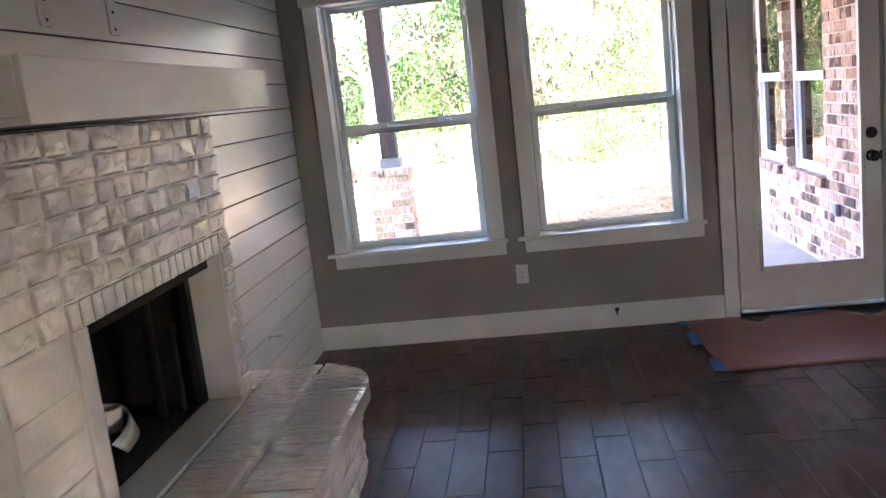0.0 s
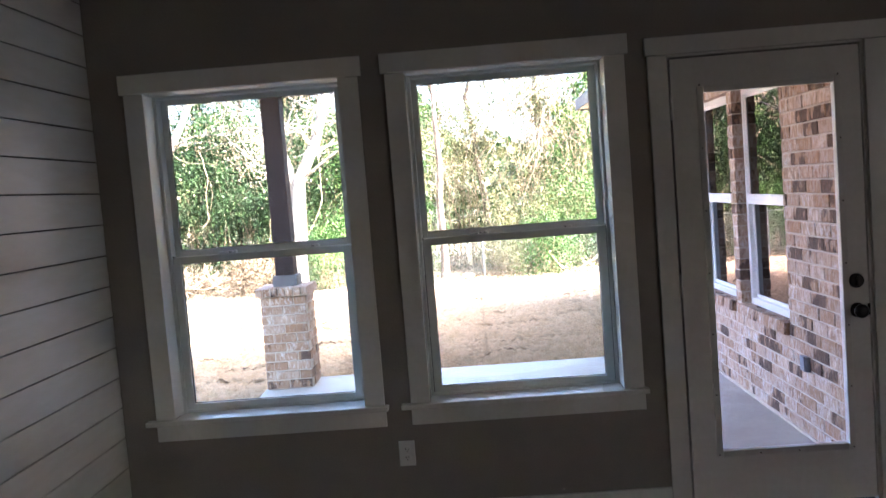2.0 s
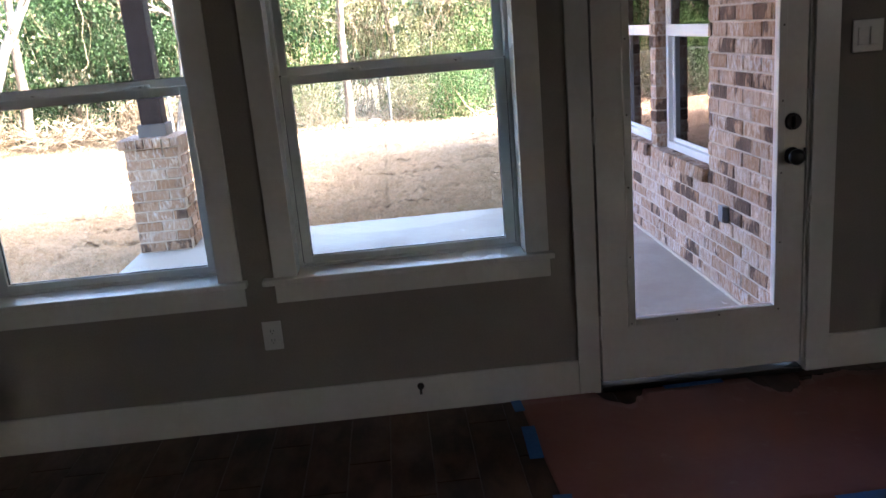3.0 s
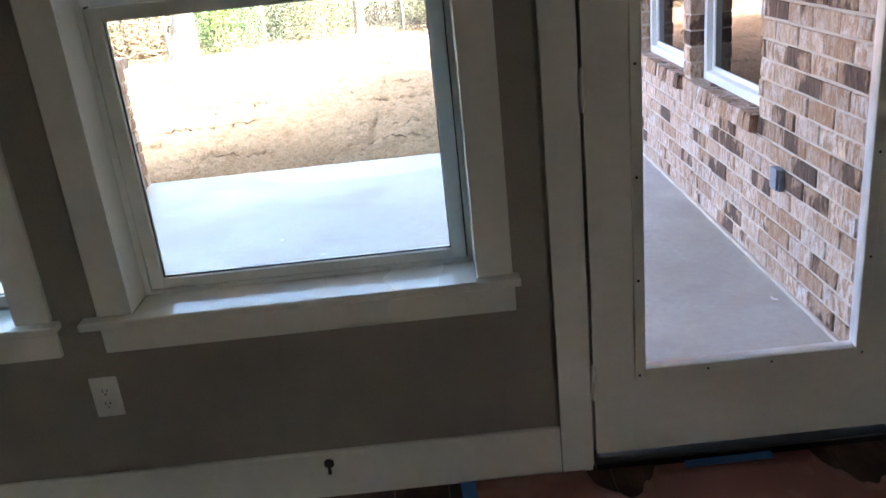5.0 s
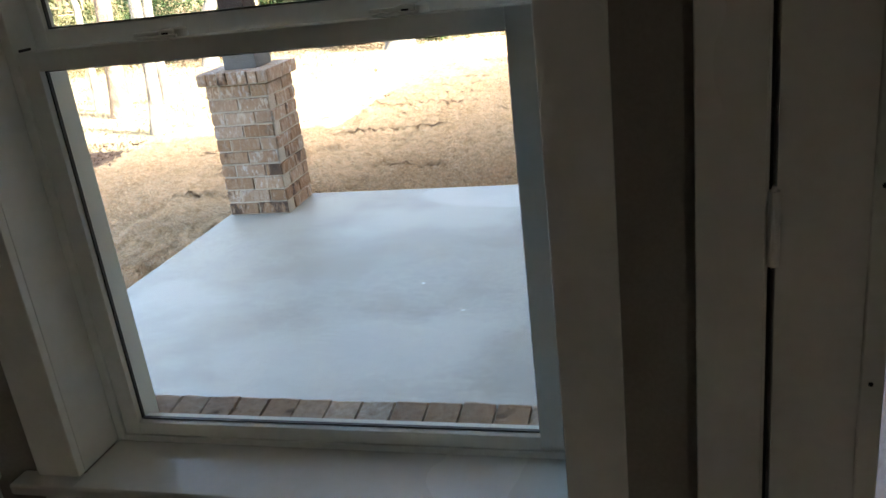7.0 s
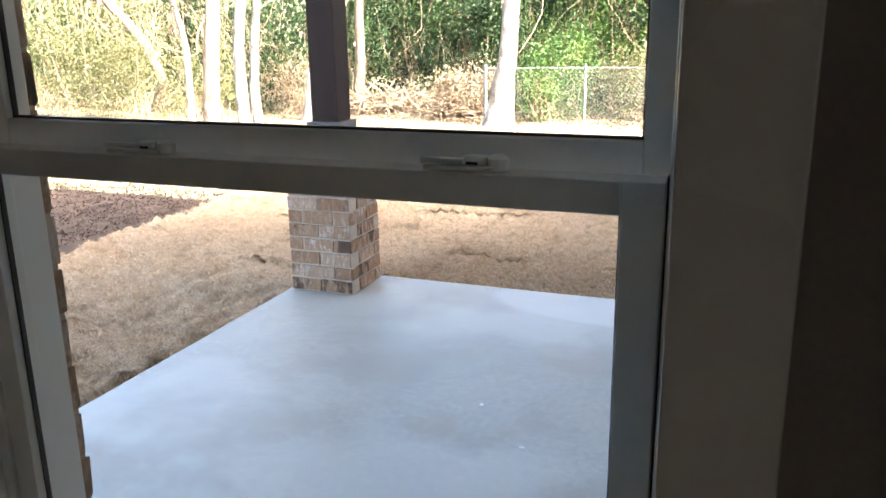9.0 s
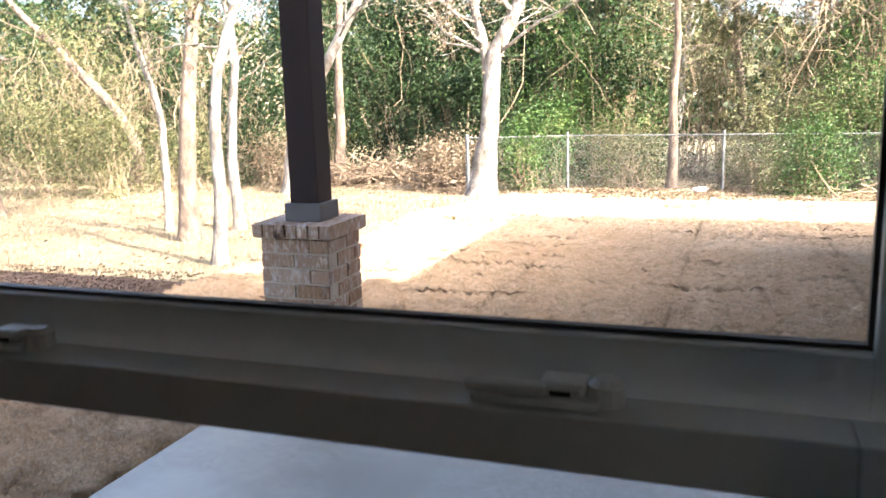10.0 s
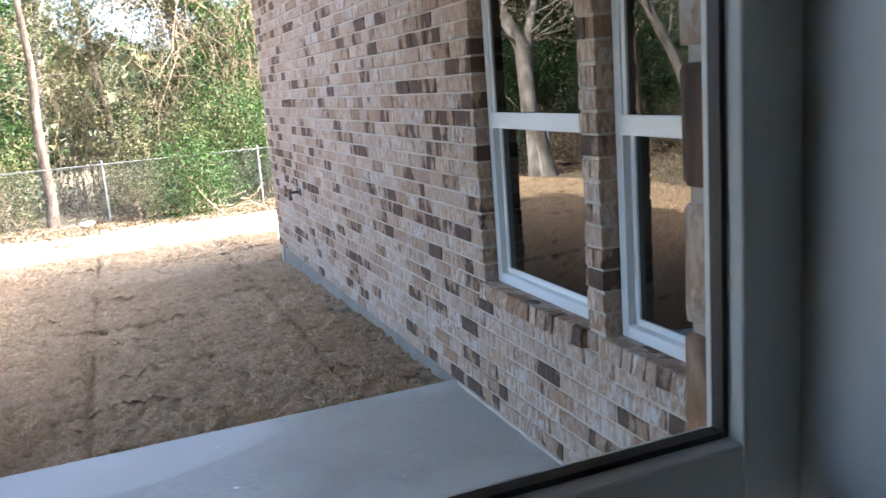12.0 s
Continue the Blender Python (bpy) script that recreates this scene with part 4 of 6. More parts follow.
def paper_roll():
    r = thing("paper_roll", "white paper roll standing in the firebox, loose end curling", "paper roll", (-1.59, 2.95, 0.413))
    bm = bmesh.new()
    c, n = Vector((-1.59, 2.95, 0.414)), 32
    turn = pose(0, 0, 0, -4, 5, 0)
    rings = []
    for rad, h in ((0.058, 0.006), (0.060, 0.010), (0.060, 0.090), (0.058, 0.094), (0.040, 0.094), (0.038, 0.090), (0.038, 0.008), (0.040, 0.006)):
        rings.append([bm.verts.new(c + turn @ Vector((rad * math.cos(2 * math.pi * k / n), rad * math.sin(2 * math.pi * k / n), h))) for k in range(n)])
    for a, b in zip(rings, rings[1:] + rings[:1]):
        for k in range(n):
            bm.faces.new((a[k], a[(k + 1) % n], b[(k + 1) % n], b[k]))
    part("roll", bm, M_PAPERROLL, r, smooth=True)
    # the loose end leaves the roll, sweeps round and sinks to the floor
    stops = [Vector((-1.59, 3.012, 0)), Vector((-1.50, 3.04, 0)), Vector((-1.42, 2.93, 0)), Vector((-1.405, 2.74, 0))]
    bm = bmesh.new()
    prev = None
    for k in range(25):
        t = k / 24
        p = stops[0] * (1 - t) ** 3 + stops[1] * 3 * t * (1 - t) ** 2 + stops[2] * 3 * t * t * (1 - t) + stops[3] * t ** 3
        lean = 0.045 * t
        lo, hi = Vector((p.x, p.y, 0.418)), Vector((p.x - lean, p.y - lean * 0.3, 0.505 - 0.05 * t))
        thick = Vector((0.0016, 0.0006, 0))
        q = [bm.verts.new(v) for v in (lo, hi, hi + thick, lo + thick)]
        if prev:
            for i in range(4):
                bm.faces.new((prev[i], prev[(i + 1) % 4], q[(i + 1) % 4], q[i]))
        else:
            bm.faces.new(q)
        prev = q
    bm.faces.new(prev)
    part("loose_sheet", bm, M_PAPERROLL, r, smooth=True)
    settle(r)


paper_roll()


# ---- floor covering ----
def floor_paper():
    n = 330
    edge = []
    # the edge along the wall is soaked and eaten away in rounded bites beside the threshold
    bites = ((1.235, 0.045, 0.07), (1.285, 0.055, 0.115), (1.335, 0.035, 0.06), (1.845, 0.04, 0.09), (1.895, 0.055, 0.165), (1.94, 0.05, 0.13), (2.0, 0.06, 0.075), (2.12, 0.09, 0.045),
             (2.3, 0.12, 0.06), (2.42, 0.07, 0.085), (2.56, 0.10, 0.05))
    for k in range(n + 1):
        x = 0.875 + (4.2 - 0.875) * k / n
        y = 5.128 - (0.012 if 1.2 < x < 2.1 else 0.0)
        depth = max([d * math.sqrt(1 - ((x - c) / r) ** 2) for c, r, d in bites if abs(x - c) < r] or [0.0])
        if depth:
            y -= depth * (1 + 0.35 * noise.noise(Vector((x * 40, 0, 1)))) + 0.006
        edge.append((x, y))
    front = [(4.2 - (4.2 - 0.905) * k / n, 4.222 + 0.006 * noise.noise(Vector((k * 0.4, 3, 0)))) for k in range(n + 1)]
    rows = []
    for (x0, y0), (x1, y1) in zip(front[::-1], edge):
        rows.append([(x0 + (x1 - x0) * j / 16, y0 + (y1 - y0) * j / 16) for j in range(17)])
    verts, faces = [], []
    for r in rows:
        for x, y in r:
            verts.append((x, y, 0.0058 + 0.0022 * max(0, noise.noise(Vector((x * 5, y * 5, 2))))))
    for i in range(n):
        for j in range(16):
            a = i * 17 + j
            faces.append((a, a + 17, a + 18, a + 1))
    ob = new("rosin_paper", mesh_of("rosin_paper", verts, faces, M_ROSIN, True))
    tagged(ob, "reddish rosin paper taped over the floor, torn at the wall", "floor paper")
    sol = ob.modifiers.new("thickness", "SOLIDIFY")
    sol.thickness, sol.offset = 0.0012, -1


floor_paper()
for i, (x0, x1, y0, y1, turn) in enumerate(((0.845, 0.885, 5.03, 5.125, 3), (0.845, 0.895, 4.66, 4.90, -2), (0.865, 0.925, 4.22, 4.42, -4), (1.46, 1.70, 5.09, 5.122, 1), (1.70, 1.92, 4.205, 4.25, 2))):
    bm = bmesh.new()
    cx, cy = (x0 + x1) / 2, (y0 + y1) / 2
    solid(bm, x0 - cx, x1 - cx, y0 - cy, y1 - cy, 0.0, 0.0008)
    ob = finish("masking_tape", bm, M_TAPE)
    ob.matrix_basis = pose(cx, cy, 0.0086, 0, 0, turn)
    tagged(ob, "strip of blue masking tape holding the floor paper", "tape", "tape strips")

# ---- outside: slab, column, patio roof ----
structure("patio_slab", [(-1.62, 2.262, YBRICK - 0.09, 9.10, -0.30, SLAB_Z)], M_CONCRETE, "grey trowelled concrete patio slab with paint drips", "patio", 0.006)


def unit_brick():
    """A unit brick with chamfered front edges; its face looks along -y, its length runs along x."""
    c = 0.06
    v = [(-0.5, 0.5, -0.5), (0.5, 0.5, -0.5), (0.5, 0.5, 0.5), (-0.5, 0.5, 0.5), (-0.5, -0.44, -0.5), (0.5, -0.44, -0.5), (0.5, -0.44, 0.5), (-0.5, -0.44, 0.5),
         (-0.5 + c * 0.35, -0.5, -0.5 + c), (0.5 - c * 0.35, -0.5, -0.5 + c), (0.5 - c * 0.35, -0.5, 0.5 - c), (-0.5 + c * 0.35, -0.5, 0.5 - c)]
    f = [(0, 3, 2, 1), (0, 1, 5, 4), (1, 2, 6, 5), (2, 3, 7, 6), (3, 0, 4, 7), (4, 5, 9, 8), (5, 6, 10, 9), (6, 7, 11, 10), (7, 4, 8, 11), (8, 9, 10, 11)]
    return v, f


BV, BF = unit_brick()


def brick_set(material):
    out = []
    for s in range(6):
        r = random.Random(s)
        out.append(mesh_of("brick", [(x + r.uniform(-0.006, 0.006), y + r.uniform(-0.03, 0.03), z + r.uniform(-0.03, 0.03)) for x, y, z in BV], BF, material))
    return out


BRICKS, COLUMN_BRICKS, SILL_BRICKS = brick_set(M_BRICK), brick_set(M_TANBRICK), brick_set(M_PALEBRICK)
COURSE, LONG = 0.0805, 0.2032


def lay(u0, u1, z0, z1, openings=(), shift=0.0):
    """Running bond: yields (u0, u1, z0, z1) of every brick of a wall, cut at its openings."""
    row, z = 0, z0
    while z + 0.03 < z1:
        top = min(z + COURSE, z1)
        u = u0 - LONG + (LONG / 2 if row % 2 else 0) + shift
        while u < u1:
            runs = [(max(u, u0), min(u + LONG, u1))]
            for a, b, c, d in openings:
                if (z + top) / 2 > c and (z + top) / 2 < d:
                    runs = [q for p0, p1 in runs for q in ((p0, min(p1, a)), (max(p0, b), p1)) if q[1] - q[0] > 0.02]
            for p0, p1 in runs:
                if p1 - p0 > 0.025:
                    yield p0, p1, z, top
            u += LONG
        z += COURSE
        row += 1


def place_bricks(parent, bricks, to_world, singles, rest_name, depth=0.09):
    """Put bricks on a face. to_world(u, z) gives the brick's place on the face and its turn; singles tells which are objects of their own."""
    verts, faces = [], []
    rnd = random.Random(11)
    for a, b, c, d in bricks:
        w, h = b - a - 0.009, d - c - 0.009
        (x, y, z), turn = to_world((a + b) / 2, (c + d) / 2)
        push = rnd.uniform(-0.002, 0.003)
        m = Matrix.Translation((x, y, z)) @ pose(0, 0, 0, 0, 0, turn) @ Matrix.Translation((0, depth / 2 + push, 0)) @ Matrix.Diagonal((w, depth, h, 1))
        if singles(a, b, c, d):
            ob = new("brick", rnd.choice(BRICKS))
            ob.parent = parent
            ob.matrix_basis = m
        else:
            n = len(verts)
            verts += [tuple(m @ Vector((p[0] + rnd.uniform(-0.006, 0.006), p[1] + rnd.uniform(-0.02, 0.02), p[2] + rnd.uniform(-0.03, 0.03)))) for p in BV]
            faces += [tuple(n + i for i in f) for f in BF]
    if verts:
        ob = new(rest_name, mesh_of(rest_name, verts, faces, M_BRICKS))
        ob.parent = parent
        tagged(ob, kind="stuff")


def brick_column():
    c = thing("brick_column", "square patio column of mixed tan and whitewashed brick on the slab", "column", (-1.394, 8.87, SLAB_Z))
    x0, x1, y0, y1, z0, z1 = -1.600, -1.188, 8.680, 9.060, SLAB_Z, 0.742
    box_part("mortar", (x0 + 0.008, x1 - 0.008, y0 + 0.008, y1 - 0.008, z0, z1), M_MORTAR, c, 0)
    course = (z1 - z0) / 10
    rnd = random.Random(21)
    for r in range(10):
        za = z0 + course * r
        odd = r % 2
        faces = (((x0, y0), (x1, y0), 0), ((x1, y0), (x1, y1), 90), ((x1, y1), (x0, y1), 180), ((x0, y1), (x0, y0), 270))
        for k, (p, q, turn) in enumerate(faces):
            p, q = Vector((*p, 0)), Vector((*q, 0))
            length = (q - p).length
            first = 0.095 if (odd + k) % 2 else 0.0
            cuts = [first]
            while cuts[-1] < length - 0.02:
                cuts.append(min(cuts[-1] + LONG, length))
            d = (q - p).normalized()
            for a, b in zip(cuts, cuts[1:]):
                if b - a < 0.05:
                    continue
                mid = p + d * (a + b) / 2
                ob = new("brick", rnd.choice(COLUMN_BRICKS))
                ob.parent = c
                ob.matrix_basis = Matrix.Translation((mid.x, mid.y, za + course / 2)) @ pose(0, 0, 0, 0, 0, turn) @ Matrix.Translation((0, 0.045 - rnd.uniform(0, 0.002), 0)) @ Matrix.Diagonal((b - a - 0.009, 0.09, course - 0.010, 1))
    # cap course
    e = 0.03
    box_part("cap_bed", (x0 - e + 0.012, x1 + e - 0.012, y0 - e + 0.012, y1 + e - 0.012, z1, z1 + 0.074), M_MORTAR, c, 0)
    for k in range(7):
        w = (x1 - x0 + 2 * e) / 7
        for (ya, yb) in ((y0 - e, y0 + 0.19), (y0 + 0.2, y1 + e)):
            ob = new("brick", rnd.choice(COLUMN_BRICKS))
            ob.parent = c
            xx = x0 - e + w * (k + 0.5)
            face = 0 if ya < 8.75 else 180
            ob.matrix_basis = Matrix.Translation((xx, (ya + yb) / 2, z1 + 0.040)) @ pose(0, 0, 0, 0, 0, face) @ Matrix.Diagonal((w - 0.008, yb - ya, 0.074, 1))
    settle(c)
    post = thing("patio_post", "dark brown timber post with grey base trim on brick column", "post", (-1.38, 8.872, 0.815))
    px, py = -1.380, 8.872
    bm = bmesh.new()
    solid(bm, px - 0.083, px + 0.083, py - 0.083, py + 0.083, 0.820, 2.50, 0.004)
    part("post_shaft", bm, M_POST, post)
    bm = bmesh.new()
    for b in ((-0.108, 0.108, -0.108, -0.085), (-0.108, 0.108, 0.085, 0.108), (-0.108, -0.085, -0.085, 0.085), (0.085, 0.108, -0.085, 0.085)):
        solid(bm, px + b[0], px + b[1], py + b[2], py + b[3], 0.8185, 0.916, 0.003)
    part("base_trim", bm, M_POSTBASE, post, "grey painted base trim")
    settle(post)


brick_column()
structure("patio_beam", [(-1.52, 2.6, 8.775, 8.97, 2.50, 2.72), (-1.478, -1.283, YBRICK, 8.77, 2.502, 2.72)], M_POST, "dark brown stained patio beam", "beam", 0.004)


# ---- outside: the brick walls ----
def brick_wall(name, label, u0, u1, z0, z1, openings, make, to_world, singles, shift=0.0):
    w = thing(name, label, "wall", (*to_world((u0 + u1) / 2, z0)[0][:2], z0), "structure")
    bm = bmesh.new()
    u = u0 + 0.006
    for a, b, c, d in sorted(openings):
        a, b, c, d = a - 0.006, b + 0.006, c - 0.006, d + 0.006
        solid(bm, *make(u, a, z0, z1))
        if c > z0:
            solid(bm, *make(a, b, z0, c))
        solid(bm, *make(a, b, d, z1))
        u = b
    solid(bm, *make(u, u1 - 0.006, z0, z1))
    part("mortar", bm, M_MORTAR, w, "sandy mortar joints")
    place_bricks(w, list(lay(u0, u1, z0, z1, openings, shift)), to_world, singles, "bricks")
    settle(w)
    return w


def rowlock(parent, u0, u1, z, to_world, deep=0.135, bricks=BRICKS):
    rnd = random.Random(int(u0 * 100) + 7)
    n = round((u1 - u0) / 0.0695)
    (xa, ya, za), turn = to_world((u0 + u1) / 2, z)
    bm = bmesh.new()
    solid(bm, -(u1 - u0) / 2 + 0.004, (u1 - u0) / 2 - 0.004, -0.005, deep - 0.03, -0.034, 0.0365)
    bed = part("sill_bed", bm, M_MORTAR, parent)
    bed.matrix_basis = Matrix.Translation((xa, ya, za)) @ pose(0, 0, 0, 0, 0, turn) @ pose(0, 0, -0.045, -7, 0, 0)
    for k in range(n):
        w = (u1 - u0) / n
        (x, y, zz), turn = to_world(u0 + w * (k + 0.5), z)
        ob = new("sill_brick", rnd.choice(bricks))
        ob.parent = parent
        ob.matrix_basis = Matrix.Translation((x, y, zz)) @ pose(0, 0, 0, 0, 0, turn) @ pose(0, deep / 2 - 0.011 - (deep - 0.125) * 0.7, -0.045, -7, 0, 0) @ Matrix.Diagonal((w - 0.005, deep, 0.078, 1))


wing_face = lambda u, z: ((WING, u, z), -90)
wing_open = [(a, b, WING_SILL - 0.002, WING_HEAD) for a, b in WIN_Y]
wing = brick_wall("wall_brick_wing", "wing wall of mixed tan, whitewashed and dark brown brick", YBRICK + 0.004, WING_END, SLAB_Z + 0.012, 2.62, wing_open,
                  lambda a, b, c, d: (WING + 0.007, WING + 0.12, a, b, c, d), wing_face, lambda a, b, c, d: a > 6.2 and b < 8.8 and c < 1.6)
for a, b in WIN_Y:
    rowlock(wing, a, b, WING_SILL + 0.012, wing_face, 0.155, COLUMN_BRICKS)
bm = bmesh.new()
for k in range(59):
    a = YBRICK + 0.02 + k * 0.06
    solid(bm, WING - 0.006 - 0.006 * (noise.noise(Vector((a * 9, 0, 0))) + 0.3), WING + 0.012, a, a + 0.0605, SLAB_Z - 0.004, SLAB_Z + 0.016 + 0.006 * noise.noise(Vector((a * 7, 3, 0))), 0.002)
part("mortar_smear", bm, M_MORTAR, wing, "pale mortar smeared along the slab")
settle(wing)
main_face = lambda u, z: ((u, YBRICK, z), 180)
main_open = [(0.01 + w, 0.978 + w, 0.56, 2.10) for w in WIN] + [(1.19, 2.07, -1.0, 2.075)]
house = brick_wall("wall_brick_main", "brick veneer round the patio windows and door", -1.70, WING - 0.004, SLAB_Z + 0.002, 2.62, main_open,
                   lambda a, b, c, d: (a, b, YF + 0.002, YBRICK - 0.007, c, d), main_face, lambda a, b, c, d: False)
for w in WIN:
    rowlock(house, 0.012 + w, 0.976 + w, 0.582, main_face, 0.125, SILL_BRICKS)
settle(house)
structure("foundation", [(WING + 0.02, WING + 0.5, 9.05, WING_END - 0.01, -0.6, SLAB_Z + 0.011)], M_FOUND, "bare concrete foundation strip under the brick wing", "foundation")
structure("wall_wing_end", [(WING + 0.005, 9.0, WING_END - 0.11, WING_END - 0.002, -0.6, 2.62)], M_MORTAR, "end wall of the wing", "wall")
structure("wall_wing_inside", [(WING + 0.125, WING + 0.15, YBRICK, 6.62, 0.0, 2.6), (WING + 0.125, WING + 0.15, 8.59, WING_END - 0.12, 0.0, 2.6), (WING + 0.125, WING + 0.15, 6.62, 8.59, 0.0, 0.54),
                               (WING + 0.125, WING + 0.15, 6.62, 8.59, 2.12, 2.6), (WING + 0.125, WING + 0.15, 7.55, 7.65, 0.54, 2.12), (WING + 0.15, 6.0, 5.6, 5.7, 0.0, 2.6), (5.9, 6.0, 5.7, WING_END - 0.12, 0.0, 2.6),
                               (WING + 0.15, 6.0, 5.7, WING_END - 0.12, -0.05, 0.0), (WING + 0.15, 6.0, 5.7, WING_END - 0.12, 2.6, 2.65)], M_WALL, "inside of the wing's unlit room", "wall")


def wing_window(name, y0, y1):
    w = thing(name, "white vinyl double-hung window in the brick wing, reflecting glass tinted dark for the unlit room", "window", (WING + 0.09, (y0 + y1) / 2, WING_SILL), "structure")
    x0, x1 = WING + 0.07, WING + 0.122
    z0, z1, mid = WING_SILL + 0.006, WING_HEAD - 0.002, 1.325
    y0, y1 = y0 + 0.003, y1 - 0.003
    bm = bmesh.new()
    for b in ((y0, y0 + 0.042, z0, z1), (y1 - 0.042, y1, z0, z1), (y0 + 0.042, y1 - 0.042, z0, z0 + 0.045), (y0 + 0.042, y1 - 0.042, z1 - 0.042, z1)):
        solid(bm, x0, x1, *b, 0.003)
    part("window_frame", bm, M_VINYL, w)

    def sash(xa, xb, a, b, c, d, e):
        bm = bmesh.new()
        for q in ((a, a + e, c, d), (b - e, b, c, d), (a + e, b - e, c, c + e), (a + e, b - e, d - e, d)):
            solid(bm, xa, xb, *q, 0.002)
        s = part("sash", bm, M_VINYL, w)
        bm = bmesh.new()
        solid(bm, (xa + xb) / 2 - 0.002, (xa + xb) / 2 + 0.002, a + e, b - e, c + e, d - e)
        part("pane", bm, M_GLASS_OUT, s, "reflecting glass pane, tinted dark for the unlit room behind")

    sash(x0 + 0.030, x0 + 0.052, y0 + 0.043, y1 - 0.043, z0 + 0.046, mid + 0.02, 0.024)
    sash(x0 + 0.006, x0 + 0.028, y0 + 0.043, y1 - 0.043, mid - 0.035, z1 - 0.043, 0.024)
    box_part("meeting_rail", (x0 - 0.002, x0 + 0.005, y0 + 0.043, y1 - 0.043, mid - 0.035, mid + 0.035), M_VINYL, w)
    settle(w)


wing_window("window_3", *WIN_Y[0])
wing_window("window_4", *WIN_Y[1])

o = thing("outdoor_outlet", "grey weatherproof outlet box on the brick wing", "outlet", (WING, 6.37, 0.36))
box_part("box", (WING - 0.026, WING + 0.002, 6.332, 6.405, 0.325, 0.415), M_GRAYBOX, o, 0.005)
box_part("lid", (WING - 0.036, WING - 0.0265, 6.336, 6.401, 0.329, 0.411), M_GRAYBOX, o, 0.006)
bm = bmesh.new()
disc_stack(bm, 1, (WING - 0.031, 6.338, 0.4125), [(0, 0.006), (0.06, 0.006)], 10)
part("hinge_bar", bm, M_GRAYBOX, o)
settle(o)
f = thing("hose_faucet", "small bronze garden hose faucet on the brick wing", "faucet", (WING, 12.3, 0.62))
bm = bmesh.new()
disc_stack(bm, 0, (WING - 0.012, 12.60, 0.62), [(0, 0.03), (0.012, 0.035)], 16)
disc_stack(bm, 0, (WING - 0.10, 12.60, 0.62), [(0, 0.014), (0.09, 0.014)], 12)
disc_stack(bm, 2, (WING - 0.095, 12.60, 0.55), [(0, 0.018), (0.03, 0.016), (0.075, 0.014)], 12)
part("spout", bm, M_BRASS, f)
bm = bmesh.new()
disc_stack(bm, 0, (WING - 0.14, 12.60, 0.655), [(0, 0.04), (0.01, 0.042), (0.016, 0.03)], 10)
disc_stack(bm, 0, (WING - 0.125, 12.60, 0.645), [(0, 0.008), (0.05, 0.008)], 8)
part("handle", bm, M_BRASS, f)
settle(f)


# ---- roofs ----
def roof(name, pts, ridge_pts, label):
    """A roof of four planes: eave corners pts (x, y, z) and two ridge ends, with fascia and soffit."""
    r = thing(name, label, "roof", (*pts[0][:2], pts[0][2] - 0.16), "structure")
    bm = bmesh.new()
    e = [bm.verts.new(p) for p in pts]
    t = [bm.verts.new(p) for p in ridge_pts]
    for f in ((e[0], e[1], t[1], t[0]), (e[1], e[2], t[1]), (e[2], e[3], t[0], t[1]), (e[3], e[0], t[0])):
        bm.faces.new(f)
    bm.faces.new(e[::-1])
    part("shingles", bm, M_SHINGLE, r, "dark grey shingles")
    xs, ys, z = [p[0] for p in pts], [p[1] for p in pts], pts[0][2]
    x0, x1, y0, y1 = min(xs), max(xs), min(ys), max(ys)
    for b in ((x0, x1, y0, y0 + 0.022), (x0, x1, y1 - 0.022, y1), (x0, x0 + 0.022, y0 + 0.023, y1 - 0.023), (x1 - 0.022, x1, y0 + 0.023, y1 - 0.023)):
        box_part("fascia", (*b, z - 0.16, z - 0.004), M_POSTBASE, r, 0.002, "grey brown fascia board")
    box_part("soffit", (x0 + 0.023, x1 - 0.023, y0 + 0.023, y1 - 0.023, z - 0.14, z - 0.12), M_SOFFIT, r, 0, "light tan soffit")
    settle(r)


roof("roof_main", [(-1.95, -8.6, 2.88), (8.4, -8.6, 2.88), (8.4, 9.55, 2.88), (-1.95, 9.55, 2.88)], [(3.0, -3.0, 5.4), (3.4, 2.0, 5.4)], "hip roof over the house and patio")
roof("roof_wing", [(2.0, 8.6, 2.76), (9.4, 8.6, 2.76), (9.4, 14.22, 2.76), (2.0, 14.22, 2.76)], [(4.4, 11.3, 4.3), (6.9, 11.3, 4.3)], "hip roof over the brick wing")
structure("wall_outer", [(XR + 0.15, 9.0, 5.5, 5.6, -0.6, 2.7), (-2.06, -1.94, YB - 0.2, YBRICK - 0.1, -0.3, 2.7), (-1.935, -1.705, YBRICK - 0.2, YBRICK - 0.1, -0.3, 2.7)], M_MORTAR, "outer house wall", "wall")


# ---- ground ----
def sheet(name, xs, ys, height, material, smooth=True):
    verts = [(x, y, height(x, y)) for y in ys for x in xs]
    n = len(xs)
    faces = [(j * n + i, j * n + i + 1, (j + 1) * n + i + 1, (j + 1) * n + i) for j in range(len(ys) - 1) for i in range(n - 1)]
    return new(name, mesh_of(name, verts, faces, material, smooth))


def steps(stops):
    out = []
    for (a, b, n) in stops:
        out += [a + (b - a) * k / n for k in range(n)]
    return out + [stops[-1][1]]


def bare(x, y):
    return gz(x, y) - 0.015 + (0.05 * noise.noise(Vector((x * 0.5, y * 0.5, 0))) - 0.03 if y > 4 else -0.3)


tagged(sheet("ground", steps([(-900, -60, 6), (-60, -16, 22), (-16, 8, 80), (8, 60, 26), (60, 900, 6)]), steps([(-900, -30, 6), (-30, 5, 12), (5, 26, 80), (26, 70, 30), (70, 900, 6)]),
             bare, M_GROUND), "bare ground with dry leaf litter and patches of grass", "ground", kind="structure")


